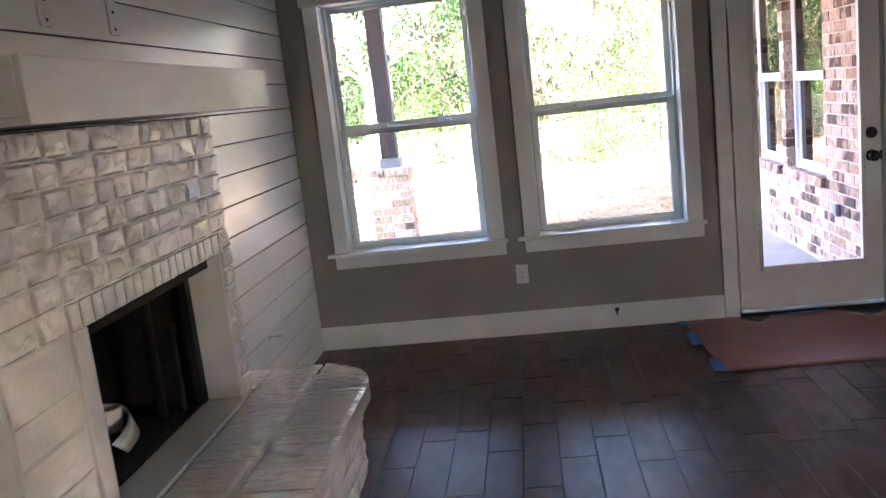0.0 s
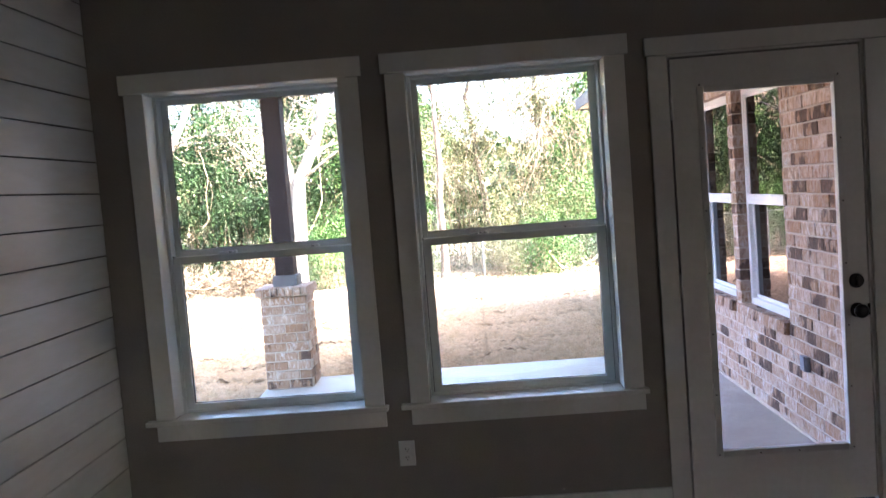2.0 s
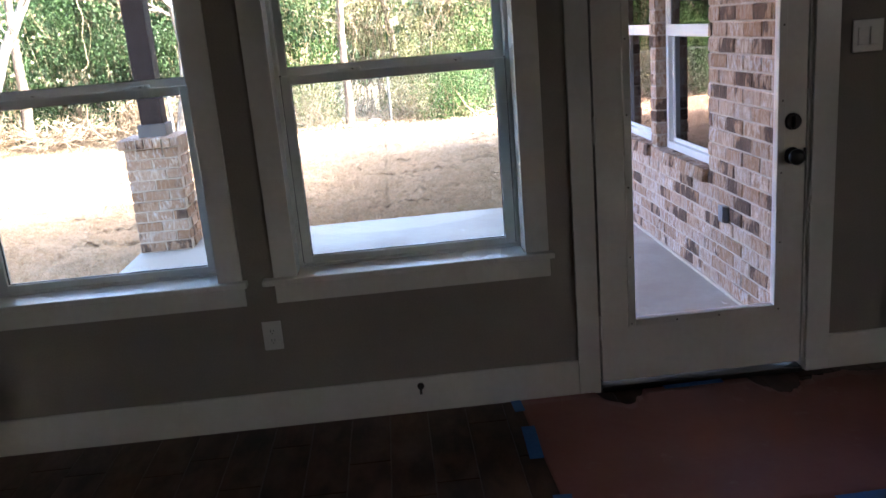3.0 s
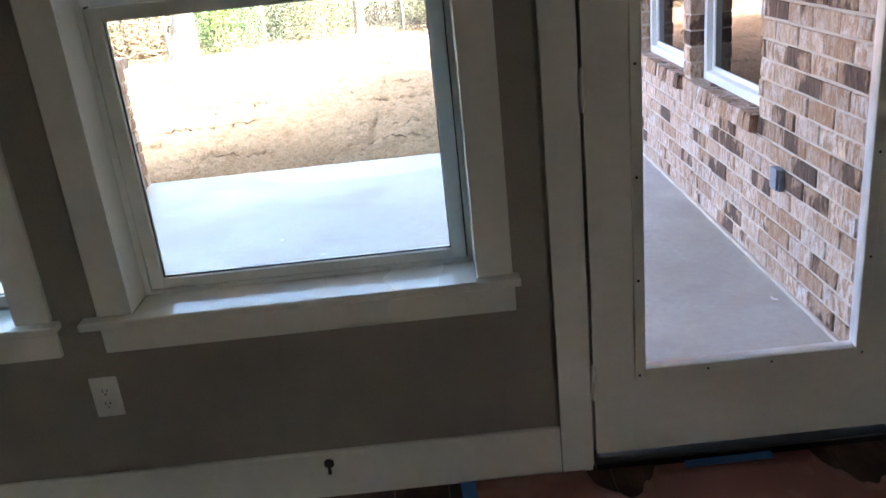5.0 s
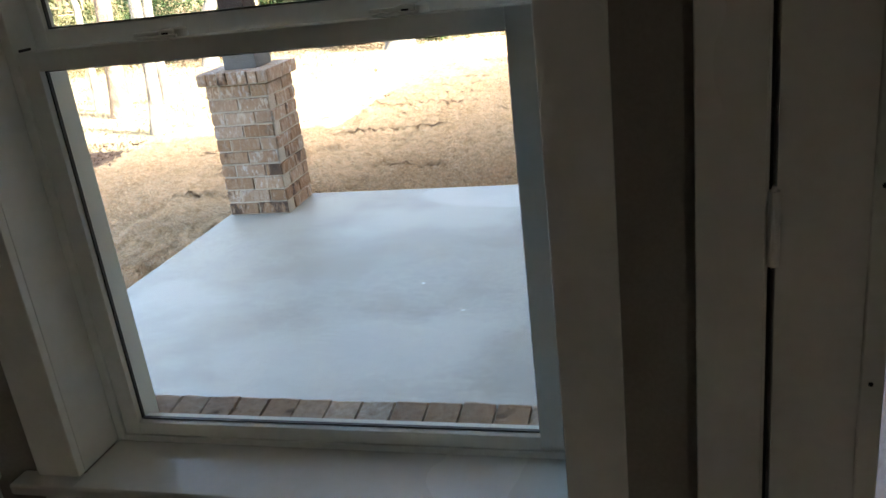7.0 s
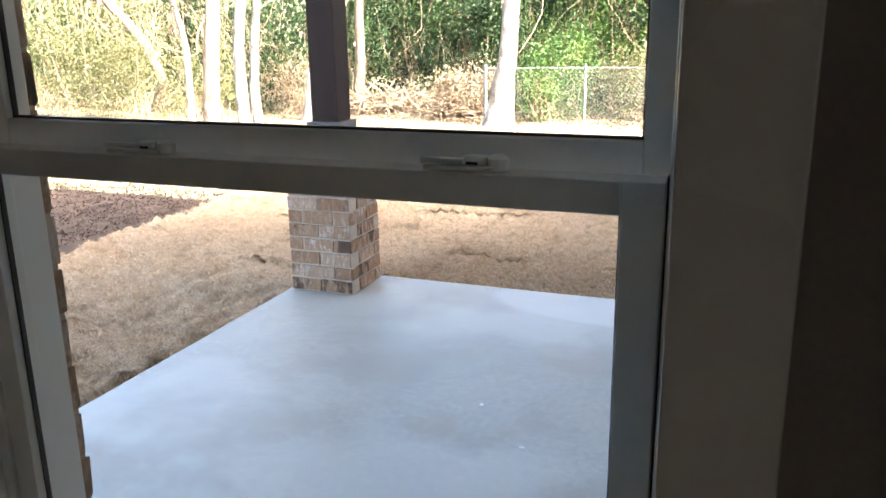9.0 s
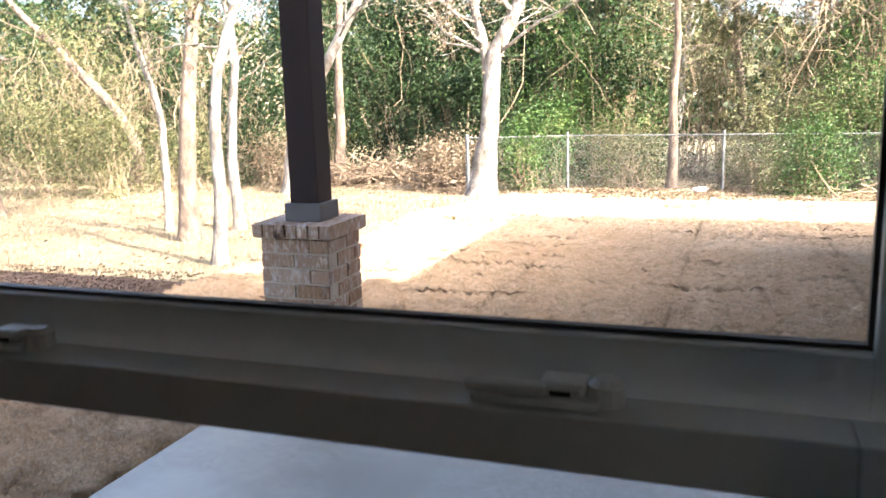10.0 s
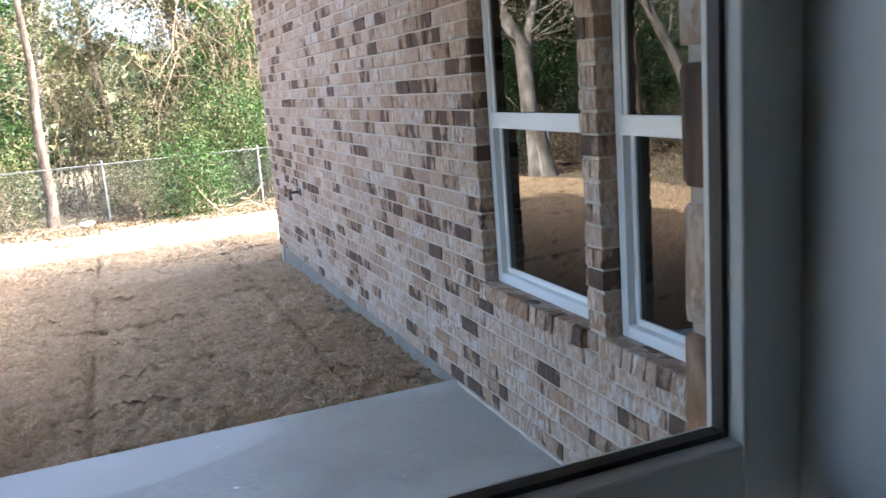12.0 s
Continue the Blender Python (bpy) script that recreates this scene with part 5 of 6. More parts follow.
def sod_left(y):
    """The left edge of the sod: it narrows from the house side to the fence."""
    pts = ((5.0, -3.75), (11.0, -3.70), (13.5, -3.35), (16.0, -3.65), (19.4, -2.75))
    for (a, p), (b, q) in zip(pts, pts[1:]):
        if y <= b:
            return p + (q - p) * max(0.0, (y - a) / (b - a))
    return pts[-1][1]


def sod_far(x):
    return 18.3 + (0.8 if x < -1.5 else 0.0) + 0.25 * noise.noise(Vector((x * 0.9, 0, 5)))


COLUMN = 0.37


def sod_at(x, y):
    """Rolled-out sod: strips 0.6 m wide, each a little proud of the next, with open seams here and there. Gives the
    height and how dark to colour the sod: bare soil at the seams, painted shade in the low spots.
    """
    warp = 0.05 * noise.noise(Vector((x * 0.8, y * 0.8, 3))) + 0.008 * noise.noise(Vector((x * 7, y * 2, 5.5)))
    row = math.floor((y + warp) / 0.61)
    v = (y + warp) / 0.61 - row
    u = (x + 0.04 * noise.noise(Vector((0, y * 2.0, 15))) - COLUMN) / 1.35
    col = math.floor(u)
    du = (u - col) * 1.35
    fine = noise.noise(Vector((x * 15, y * 19, 2)))
    clump = 0.050 * fine
    tuft = 0.022 * noise.noise(Vector((x * 2.2, y * 3.0, 7))) + 0.030 * noise.noise(Vector((x * 2.6, y * 10, 1))) + clump + 0.022 * noise.noise(Vector((x * 36, y * 47, 4)))
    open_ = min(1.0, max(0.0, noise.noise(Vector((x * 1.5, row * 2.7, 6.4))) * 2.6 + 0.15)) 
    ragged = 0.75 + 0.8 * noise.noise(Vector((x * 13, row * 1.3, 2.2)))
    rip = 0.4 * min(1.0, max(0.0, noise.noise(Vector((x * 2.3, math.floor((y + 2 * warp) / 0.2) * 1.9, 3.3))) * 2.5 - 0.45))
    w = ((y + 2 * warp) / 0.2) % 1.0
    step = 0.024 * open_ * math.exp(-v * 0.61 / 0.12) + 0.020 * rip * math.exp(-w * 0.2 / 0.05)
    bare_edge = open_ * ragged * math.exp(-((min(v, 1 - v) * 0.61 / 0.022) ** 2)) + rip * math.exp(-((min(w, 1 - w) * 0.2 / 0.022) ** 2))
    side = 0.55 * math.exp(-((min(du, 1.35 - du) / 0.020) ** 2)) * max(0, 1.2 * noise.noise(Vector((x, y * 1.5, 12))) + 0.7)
    # the fine term paints shade into low clumps, beside the soil of the seams
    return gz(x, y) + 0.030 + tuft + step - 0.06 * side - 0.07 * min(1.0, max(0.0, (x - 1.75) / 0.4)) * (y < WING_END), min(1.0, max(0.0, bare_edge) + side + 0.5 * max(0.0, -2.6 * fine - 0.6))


sod_height = lambda x, y: sod_at(x, y)[0]


def lawn():
    verts, index, faces, darkening = [], {}, [], []
    ys = steps([(5.0, 9.0, 40), (9.0, 13.0, 300), (13.0, 18.8, 250)])
    for j, y in enumerate(ys):
        left = sod_left(y) + 0.10 * noise.noise(Vector((0, y * 2.2, 4)))
        right = WING + 0.3 if y < WING_END else 9.0
        n = 240
        for i in range(n + 1):
            f = i / n
            x = left + (WING + 0.03 - left) * f if f < 1 else right
            if i >= n - 5 and y >= WING_END:
                x = WING + (i - n + 5) * 1.2
            yy = min(y, sod_far(x))
            inside = 1.0 if not (y < 8.9 and x > -1.45) else 0.0
            edge = min(1.0, (x - left) / 0.05, (sod_far(x) - yy) / 0.05)
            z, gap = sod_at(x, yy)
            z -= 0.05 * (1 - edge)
            darkening.append(gap)
            if not inside or (yy < 9.125 and x > -1.645):
                z = -0.35
            index[j, i] = len(verts)
            verts.append((x, yy, z))
    for j in range(len(ys) - 1):
        for i in range(240):
            x, y = verts[index[j, i]][0], verts[index[j, i]][1]
            if y < 8.8 and x > -1.5:
                continue
            faces.append((index[j, i], index[j, i + 1], index[j + 1, i + 1], index[j + 1, i]))
    me = mesh_of("lawn", verts, faces, M_SOD, True)
    me.attributes.new("soil_shade", "FLOAT", "POINT").data.foreach_set("value", darkening)
    tagged(new("lawn", me), "dormant straw-coloured sod laid in strips", "lawn", kind="structure")


lawn()
RNG = np.random.default_rng(7)


def quads(centres, length, width, up, material, name, lean=0.5, flat=1.0):
    """Many small leaf or blade shapes as one mesh: four-cornered, each turned its own way."""
    n = len(centres)
    a = RNG.uniform(0, 2 * np.pi, n)
    if up:
        u = np.stack([np.cos(a) * lean * RNG.uniform(0, 1, n), np.sin(a) * lean * RNG.uniform(0, 1, n), np.ones(n)], 1)
    else:
        u = RNG.normal(size=(n, 3)) * np.array([1, 1, flat])
    u /= np.linalg.norm(u, axis=1)[:, None]
    v = np.cross(u, RNG.normal(size=(n, 3)) * np.array([flat, flat, 1]))
    v /= np.linalg.norm(v, axis=1)[:, None] + 1e-9
    le = (length * RNG.uniform(0.6, 1.3, n))[:, None]
    wi = (width * RNG.uniform(0.6, 1.3, n))[:, None]
    w = np.cross(u, v)
    if up:
        p = np.stack([centres - v * wi / 2, centres + v * wi / 2, centres + u * le], 1)
        k = 3
    else:
        p = np.stack([centres - u * le / 2, centres + v * wi / 2 + w * wi * 0.25, centres + u * le / 2, centres - v * wi / 2 + w * wi * 0.25], 1)
        k = 4
    me = bpy.data.meshes.new(name)
    me.vertices.add(n * k)
    me.vertices.foreach_set("co", p.reshape(-1).astype(np.float32))
    me.loops.add(n * k)
    me.loops.foreach_set("vertex_index", np.arange(n * k, dtype=np.int32))
    me.polygons.add(n)
    me.polygons.foreach_set("loop_start", np.arange(0, n * k, k, dtype=np.int32))
    me.update()
    me.materials.append(material)
    return new(name, me)


def scatter(n, x0, x1, y0, y1, keep, lift=0.0, height=None):
    out = []
    while len(out) < n:
        x, y = RNG.uniform(x0, x1), RNG.uniform(y0, y1)
        if keep(x, y):
            out.append((x, y, (height or bare)(x, y) + lift))
    return np.array(out)


on_sod = lambda x, y: sod_left(y) + 0.03 < x and not (y < 9.12 and x > -1.64) and not (x > WING - 0.02 and y < WING_END) and y < sod_far(x)
tagged(quads(scatter(250000, -3.9, 2.3, 6.5, 13.5, lambda x, y: on_sod(x, y) and noise.noise(Vector((x * 2.6, y * 10, 1))) > RNG.uniform(-0.6, 0.2), -0.004, sod_height), 0.026, 0.0036, True, M_BLADE, "grass_blades", 1.8), "dry straw-coloured grass blades of the sod", "grass", kind="stuff")
off_sod = lambda x, y: (x < sod_left(y) - 0.05 or y > sod_far(x) + 0.05) and not (x > -9.2 and y < 11.4)
tagged(quads(scatter(26000, -14, 6, 9.5, 24, lambda x, y: off_sod(x, y) and (y > sod_far(x) or RNG.random() < 0.3), 0.010), 0.06, 0.034, False, M_TAN, "leaf_litter", flat=0.25), "dry brown fallen leaves on the ground", "fallen leaves", kind="stuff")
tagged(quads(scatter(16000, -4.5, 6.5, 18.0, 22.0, lambda x, y: sod_far(x) - 0.1 < y < sod_far(x) + 2.6, 0.02), 0.075, 0.045, False, M_TAN, "leaf_litter", flat=0.4), "thick brown fallen leaves along the fence", "fallen leaves", kind="stuff")
tagged(quads(scatter(9000, -14, -3.2, 10, 22, off_sod, 0.0), 0.10, 0.012, True, M_TAN, "dry_weeds", 0.8), "thin dry weeds among the fallen leaves", "weeds", kind="stuff")


def mulch_bed():
    verts, faces = [], []
    n, m = 90, 90
    for j in range(m + 1):
        for i in range(n + 1):
            u, v = i / n, j / m
            y = 5.6 + 5.65 * v - 0.22 * u + 0.10 * noise.noise(Vector((u * 9, 2, 0)))
            x = -9.2 + (sod_left(y) + 0.03 + 0.06 * noise.noise(Vector((0, y * 2.2, 4))) + 9.2) * u
            e = min(1, min(u, 1 - u) * 20, min(v, 1 - v) * 20)
            verts.append((x, y, gz(x, y) - 0.03 + 0.07 * e + 0.02 * noise.noise(Vector((x * 9, y * 9, 3))) * e))
    for j in range(m):
        for i in range(n):
            a = j * (n + 1) + i
            faces.append((a, a + 1, a + n + 2, a + n + 1))
    tagged(new("mulch_bed", mesh_of("mulch_bed", verts, faces, M_MULCH, True)), "low bed of dark brown mulch beside the sod", "mulch", kind="structure")


mulch_bed()

bed = lambda x, y: x < sod_left(y) - 0.02 and y < 11.1
mulch_top = lambda x, y: gz(x, y) + 0.04 + 0.02 * noise.noise(Vector((x * 9, y * 9, 3)))
tagged(quads(scatter(22000, -8.5, -3.7, 6.5, 11.1, bed, 0.006, mulch_top), 0.032, 0.011, False, M_CHIP, "mulch_chips"), "dark shredded mulch chips with paler flecks", "mulch", kind="stuff")


# ---- trees and undergrowth ----
def tube(verts, faces, pts, radii, sides=6):
    """A tapered limb along pts, added to the lists."""
    prev = None
    for k, (p, r) in enumerate(zip(pts, radii)):
        d = (pts[min(k + 1, len(pts) - 1)] - pts[max(k - 1, 0)]).normalized()
        a = d.cross(Vector((0.3, 0.9, 0.1))).normalized()
        b = d.cross(a)
        n = len(verts)
        for i in range(sides):
            t = 2 * math.pi * i / sides
            verts.append(p + (a * math.cos(t) + b * math.sin(t)) * r)
        if prev is not None:
            for i in range(sides):
                faces.append((prev + i, prev + (i + 1) % sides, n + (i + 1) % sides, n + i))
        prev = n


def wander(rnd, start, heading, length, bend, parts=6, droop=0.0):
    pts, d = [start.copy()], heading.normalized()
    for _ in range(parts):
        d = (d + Vector((rnd.gauss(0, bend), rnd.gauss(0, bend), rnd.gauss(0, bend) - droop))).normalized()
        pts.append(pts[-1] + d * length / parts)
    return pts


def grow(rnd, verts, faces, tips, start, heading, length, radius, level, sides):
    pts = wander(rnd, start, heading, length, 0.15 if level else 0.08, 6, 0.02 * level)
    tube(verts, faces, pts, [radius * (1 - 0.75 * k / 6) for k in range(7)], sides)
    if level >= 2:
        tips += pts[3:]
        return
    for _ in range(3 if level else 4):
        k = rnd.randint(2, 6)
        d = (pts[k] - pts[k - 1]).normalized()
        side = Vector((rnd.gauss(0, 1), rnd.gauss(0, 1), rnd.gauss(0.1, 0.6))).normalized()
        grow(rnd, verts, faces, tips, pts[k], d * 0.5 + side, length * rnd.uniform(0.45, 0.7), radius * 0.33, level + 1, max(4, sides - 2))


def tree(name, label, base, tops, radius, bark, leaf, leaves, size, seed, limbs=9, low=1.8, reach=1.6, group="woodland trees"):
    """A trunk through the points tops (dx, dy, height above the base), limbs from it, and a loose crown of single leaves."""
    rnd = random.Random(seed)
    z = gz(*base) - 0.12
    t = thing(name, label, "tree", (*base, z + 0.08), group=group)
    verts, faces, tips = [], [], []
    knots = [Vector((0, 0, 0))] + [Vector(p) for p in tops]
    line = []
    for a, b in zip(knots, knots[1:]):
        for k in range(5):
            p = a.lerp(b, k / 5)
            line.append(Vector((base[0], base[1], z)) + p + Vector((noise.noise(p * 0.9 + Vector((seed, 0, 0))), noise.noise(p * 0.9 + Vector((0, seed, 0))), 0)) * 0.07 * min(1, p.z))
    line.append(Vector((base[0], base[1], z)) + knots[-1])
    n = len(line)
    radii = [radius * (1.0 - 0.62 * k / (n - 1)) * (1.45 if k == 0 else 1.12 if k == 1 else 1.0) for k in range(n)]
    tube(verts, faces, line, radii, 10)
    top = knots[-1].z
    for i in range(limbs):
        k = next((j for j, p in enumerate(line) if p.z - z > low + (top - low) * (i + rnd.random()) / limbs), n - 1)
        a = rnd.uniform(0, 2 * math.pi)
        grow(rnd, verts, faces, tips, line[k], Vector((math.cos(a), math.sin(a), rnd.uniform(0.15, 0.8))), reach * rnd.uniform(0.5, 1.15), radii[k] * 0.27, 1, 6)
    ob = new("trunk", mesh_of("trunk", verts, faces, bark, True))
    ob.parent = t
    if leaves:
        leaves, size = int(leaves * 1.7), size * 0.7
        tp = np.array([tuple(p) for p in tips])
        c = tp[RNG.integers(0, len(tp), leaves)] + RNG.normal(size=(leaves, 3)) * np.array([0.22, 0.22, 0.2])
        crown = quads(c, size, size * 0.6, False, leaf, "crown")
        crown.parent = t
    settle(t)
    return t


P, B = M_PALEBARK, M_BARK
tree("tree", "tall grey-brown tree with a straight thick trunk in the sunny yard", (-5.57, 13.36), [(0.10, 0, 1.5), (0.28, 0.1, 3.0), (0.3, 0.2, 6.5)], 0.125, B, M_OLIVE, 2600, 0.10, 1, 10, 2.6)
tree("tree", "slender pale tree with peeling bark and dry leaves", (-4.21, 12.01), [(0.05, 0, 0.9), (0.16, 0, 2.0), (0.45, 0.2, 3.2), (0.6, 0.3, 5.0)], 0.078, P, M_TAN, 800, 0.075, 2, 10, 1.6, 1.1)
tree("tree", "slender pale tree with peeling bark and dry leaves", (-5.51, 14.38), [(-0.05, 0, 1.0), (0.10, 0, 2.2), (-0.15, 0.1, 3.5), (-0.3, 0.2, 5.2)], 0.078, P, M_TAN, 800, 0.075, 3, 10, 1.7, 1.1)
tree("tree", "thin crooked grey tree bending to one side", (-6.36, 13.99), [(0.06, 0, 0.8), (0.0, 0, 1.5), (-0.21, 0, 2.4), (-0.55, 0.1, 3.4), (-0.6, 0.3, 5.0)], 0.058, P, M_OLIVE, 900, 0.08, 4, 7, 2.0, 1.0)
tree("tree", "leaning tree among the brush, its trunk arching far over", (-11.86, 19.88), [(0.25, 0, 0.8), (0.0, 0, 1.6), (-1.3, 0, 2.8), (-2.7, 0.2, 3.9), (-4.0, 0.4, 5.0)], 0.15, B, M_OLIVE, 1600, 0.10, 5, 8, 1.7, 1.6)
tree("tree", "brown-barked tree behind the patio post", (-7.87, 22.07), [(0.1, 0, 1.2), (0.12, 0, 2.7), (0.3, 0.1, 6.5)], 0.15, B, M_PINE, 2400, 0.10, 6, 9, 2.0, 1.6)
tree("tree", "white-barked tree slanting strongly to one side in full sun", (-7.63, 19.40), [(0.12, 0, 1.0), (0.75, 0, 2.2), (1.57, 0, 3.5), (2.6, 0.1, 5.4)], 0.15, P, M_TAN, 500, 0.09, 7, 9, 2.2, 1.6)
tree("tree", "thick white-barked tree forking above the fence, bare twigs", (-3.60, 19.04), [(0.22, 0, 1.2), (0.30, 0, 2.5), (0.75, 0.1, 3.4), (1.3, 0.2, 5.2)], 0.195, P, M_TAN, 900, 0.085, 8, 13, 2.2, 1.9)
tree("tree", "thin straight brown tree at the fence", (-0.39, 20.77), [(0.02, 0, 1.6), (0.03, 0, 3.2), (0.0, 0.1, 6.0)], 0.10, B, M_OLIVE, 1500, 0.085, 9, 10, 1.7, 1.3)
tree("tree", "brown tree wound with vines beyond the fence", (4.12, 24.0), [(-0.1, 0, 1.6), (-0.25, 0, 4.2), (-0.5, 0.1, 7.0)], 0.15, B, M_OLIVE, 1800, 0.10, 10, 10, 1.6, 1.7)
tree("tree", "brown tree wound with vines beyond the fence", (4.75, 24.9), [(-0.3, 0, 1.6), (-0.75, 0, 4.2), (-1.4, 0.1, 7.0)], 0.12, B, M_OLIVE, 1800, 0.10, 11, 10, 1.6, 1.7)
tree("tree", "second leader of the forked white tree, broken at the top", (-3.42, 19.06), [(0.10, 0, 1.8), (-0.02, 0, 2.7), (-0.25, 0, 3.6), (-0.5, 0, 4.6)], 0.13, P, M_TAN, 400, 0.085, 12, 9, 2.3, 1.8)
tree("tree", "thick brown-barked tree at the edge of the yard", (-11.0, 15.3), [(0.05, 0, 1.2), (0.02, 0, 2.2), (-0.5, 0, 3.6), (-0.8, 0, 5.5)], 0.215, B, M_OLIVE, 1500, 0.09, 13, 9, 2.0, 1.4)
far = [(-14.5, 24.5), (-10.5, 26.5), (-6.2, 25.0), (-2.4, 24.2), (0.9, 26.5), (2.4, 23.6), (7.0, 25.5), (-18.5, 27), (-1.0, 29), (6.0, 30), (-8.4, 29.5), (-13, 31), (9.5, 27.5), (-4.5, 28.0)]
rnd = random.Random(31)
for i, (x, y) in enumerate(far):
    kind = 0 if x < -1 else i % 3
    tree("tree", ("tall dark leafy woodland tree", "tall olive-leaved woodland tree", "woodland tree with thinning dry leaves")[kind], (x, y),
         [(rnd.uniform(-0.2, 0.2), 0, 2.0), (rnd.uniform(-0.5, 0.5), 0, 5.0), (rnd.uniform(-0.7, 0.7), 0, 8.5)], rnd.uniform(0.10, 0.17), B if kind != 2 else P,
         (M_PINE, M_OLIVE, M_TAN)[kind], 6500 if kind == 0 else 2600, 0.15, 40 + i, 13, 1.0, 2.4)


def shrub(label, x, y, rx, ry, h, n, leaf, size, seed, lumps=26, lift=0.0):
    """A bush or leafy thicket: thin stems and leaves in uneven lumps with gaps between."""
    rnd = random.Random(seed)
    z = gz(x, y) - 0.06
    s = thing("shrub", label, "shrub", (x, y, z), group="undergrowth")
    verts, faces, centres = [], [], []
    for i in range(lumps):
        a, r, t = rnd.uniform(0, 6.283), math.sqrt(rnd.random()), rnd.random() ** 0.8
        c = Vector((x + rx * r * math.cos(a) * (1.05 - 0.5 * t), y + ry * r * math.sin(a) * (1.05 - 0.5 * t), z + lift + h * t))
        centres.append((c, 0.10 + 0.16 * rnd.random() * min(h, 2.0)))
        root = Vector((x + rx * 0.6 * rnd.uniform(-1, 1), y + ry * 0.6 * rnd.uniform(-1, 1), z))
        mid = root.lerp(c, 0.5) + Vector((rnd.gauss(0, 0.12), rnd.gauss(0, 0.12), 0.1))
        tube(verts, faces, [root, mid, c], [0.012, 0.009, 0.004], 4)
    ob = new("stems", mesh_of("stems", verts, faces, M_TWIG))
    ob.parent = s
    n, size = int(n * 1.9), size * 0.68
    pick = RNG.integers(0, lumps, n)
    c = np.array([tuple(centres[i][0]) for i in pick]) + RNG.normal(size=(n, 3)) * np.array([[centres[i][1]] * 3 for i in pick])
    c[:, 2] = np.maximum(c[:, 2], z + 0.03)
    fo = quads(c, size, size * 0.6, False, leaf, "foliage")
    fo.parent = s
    settle(s)


G = [("green leafy bush along the fence", M_GREEN), ("olive and yellow thicket along the fence", M_OLIVE), ("dark evergreen thicket under the trees", M_PINE), ("dry tan brush with few leaves", M_TAN)]
spots = [(-2.9, 20.9, 0.9, 0.5, 1.5, 0, 3000, 0.085), (-1.5, 21.6, 1.0, 0.6, 1.2, 1, 2200, 0.08), (1.95, 20.0, 0.62, 0.45, 1.25, 0, 3000, 0.07), (3.0, 21.6, 1.0, 0.7, 2.2, 0, 3200, 0.085),
         (1.3, 21.9, 0.9, 0.6, 1.6, 1, 2600, 0.08), (-5.3, 22.4, 1.3, 0.6, 2.4, 2, 4200, 0.09), (-7.0, 23.3, 1.7, 0.8, 3.6, 2, 5600, 0.10), (-4.2, 22.0, 0.9, 0.5, 2.6, 2, 3600, 0.09), (-8.6, 22.6, 1.2, 0.6, 3.0, 2, 4200, 0.10), (-2.0, 24.4, 1.5, 0.7, 5.4, 2, 6200, 0.12), (-4.6, 24.8, 1.6, 0.8, 6.2, 2, 8000, 0.13), (-7.2, 25.6, 1.8, 0.8, 6.2, 2, 8000, 0.13), (4.0, 24.6, 2.0, 0.7, 4.0, 1, 4200, 0.11), (-3.6, 23.2, 1.5, 0.9, 4.2, 2, 6500, 0.11),
         (-5.9, 23.6, 1.6, 0.9, 4.6, 2, 6000, 0.11), (-1.6, 23.2, 1.3, 0.8, 4.8, 0, 6500, 0.10), (-2.6, 22.6, 1.0, 0.7, 3.4, 0, 4200, 0.10), (0.2, 24.2, 1.4, 0.9, 4.2, 1, 4200, 0.10),
         (2.2, 23.0, 1.4, 0.9, 4.6, 1, 5200, 0.10), (3.4, 22.7, 1.3, 0.8, 5.2, 0, 5200, 0.10), (5.2, 22.8, 1.6, 0.9, 4.6, 1, 4200, 0.10), (7.2, 23.0, 1.8, 1.0, 4.4, 0, 4000, 0.11),
         (-9.6, 21.5, 1.5, 0.9, 2.6, 2, 3600, 0.10), (-9.2, 23.8, 1.8, 0.9, 4.8, 2, 5600, 0.12), (-11.0, 18.4, 1.0, 0.8, 1.5, 1, 2600, 0.085), (-12.6, 18.0, 1.3, 0.9, 1.9, 1, 3200, 0.09),
         (-10.2, 19.6, 1.0, 0.7, 1.7, 1, 1500, 0.09), (-13.8, 21.0, 1.6, 1.0, 3.4, 1, 4200, 0.11), (-16.2, 20.5, 1.9, 1.2, 4.8, 2, 6400, 0.11), (-12.2, 23.6, 1.8, 1.0, 4.6, 2, 5000, 0.12),
         (-15.2, 25.0, 2.2, 1.2, 5.8, 2, 5000, 0.13), (-19.0, 23.0, 2.4, 1.4, 5.6, 2, 6200, 0.13), (-8.4, 20.6, 0.8, 0.6, 1.1, 3, 1500, 0.08), (-4.6, 20.3, 0.8, 0.5, 0.9, 3, 1700, 0.09), (4.6, 21.3, 1.0, 0.6, 1.5, 0, 2600, 0.08), (-3.0, 20.0, 0.5, 0.3, 1.0, 0, 1500, 0.08), (0.8, 21.0, 0.7, 0.3, 0.9, 1, 1100, 0.07), (3.2, 21.5, 0.7, 0.35, 1.1, 0, 1800, 0.07), (-1.2, 20.9, 0.6, 0.3, 0.9, 1, 1100, 0.07), (2.5, 21.7, 0.9, 0.4, 1.7, 1, 2400, 0.075), (6.5, 21.2, 1.1, 0.6, 1.6, 1, 2600, 0.08)]
for i, (x, y, rx, ry, h, kind, n, size) in enumerate(spots):
    shrub(G[kind][0], x, y, rx, ry, h, n, G[kind][1], size, 70 + i, 26 if h < 2 else 48)


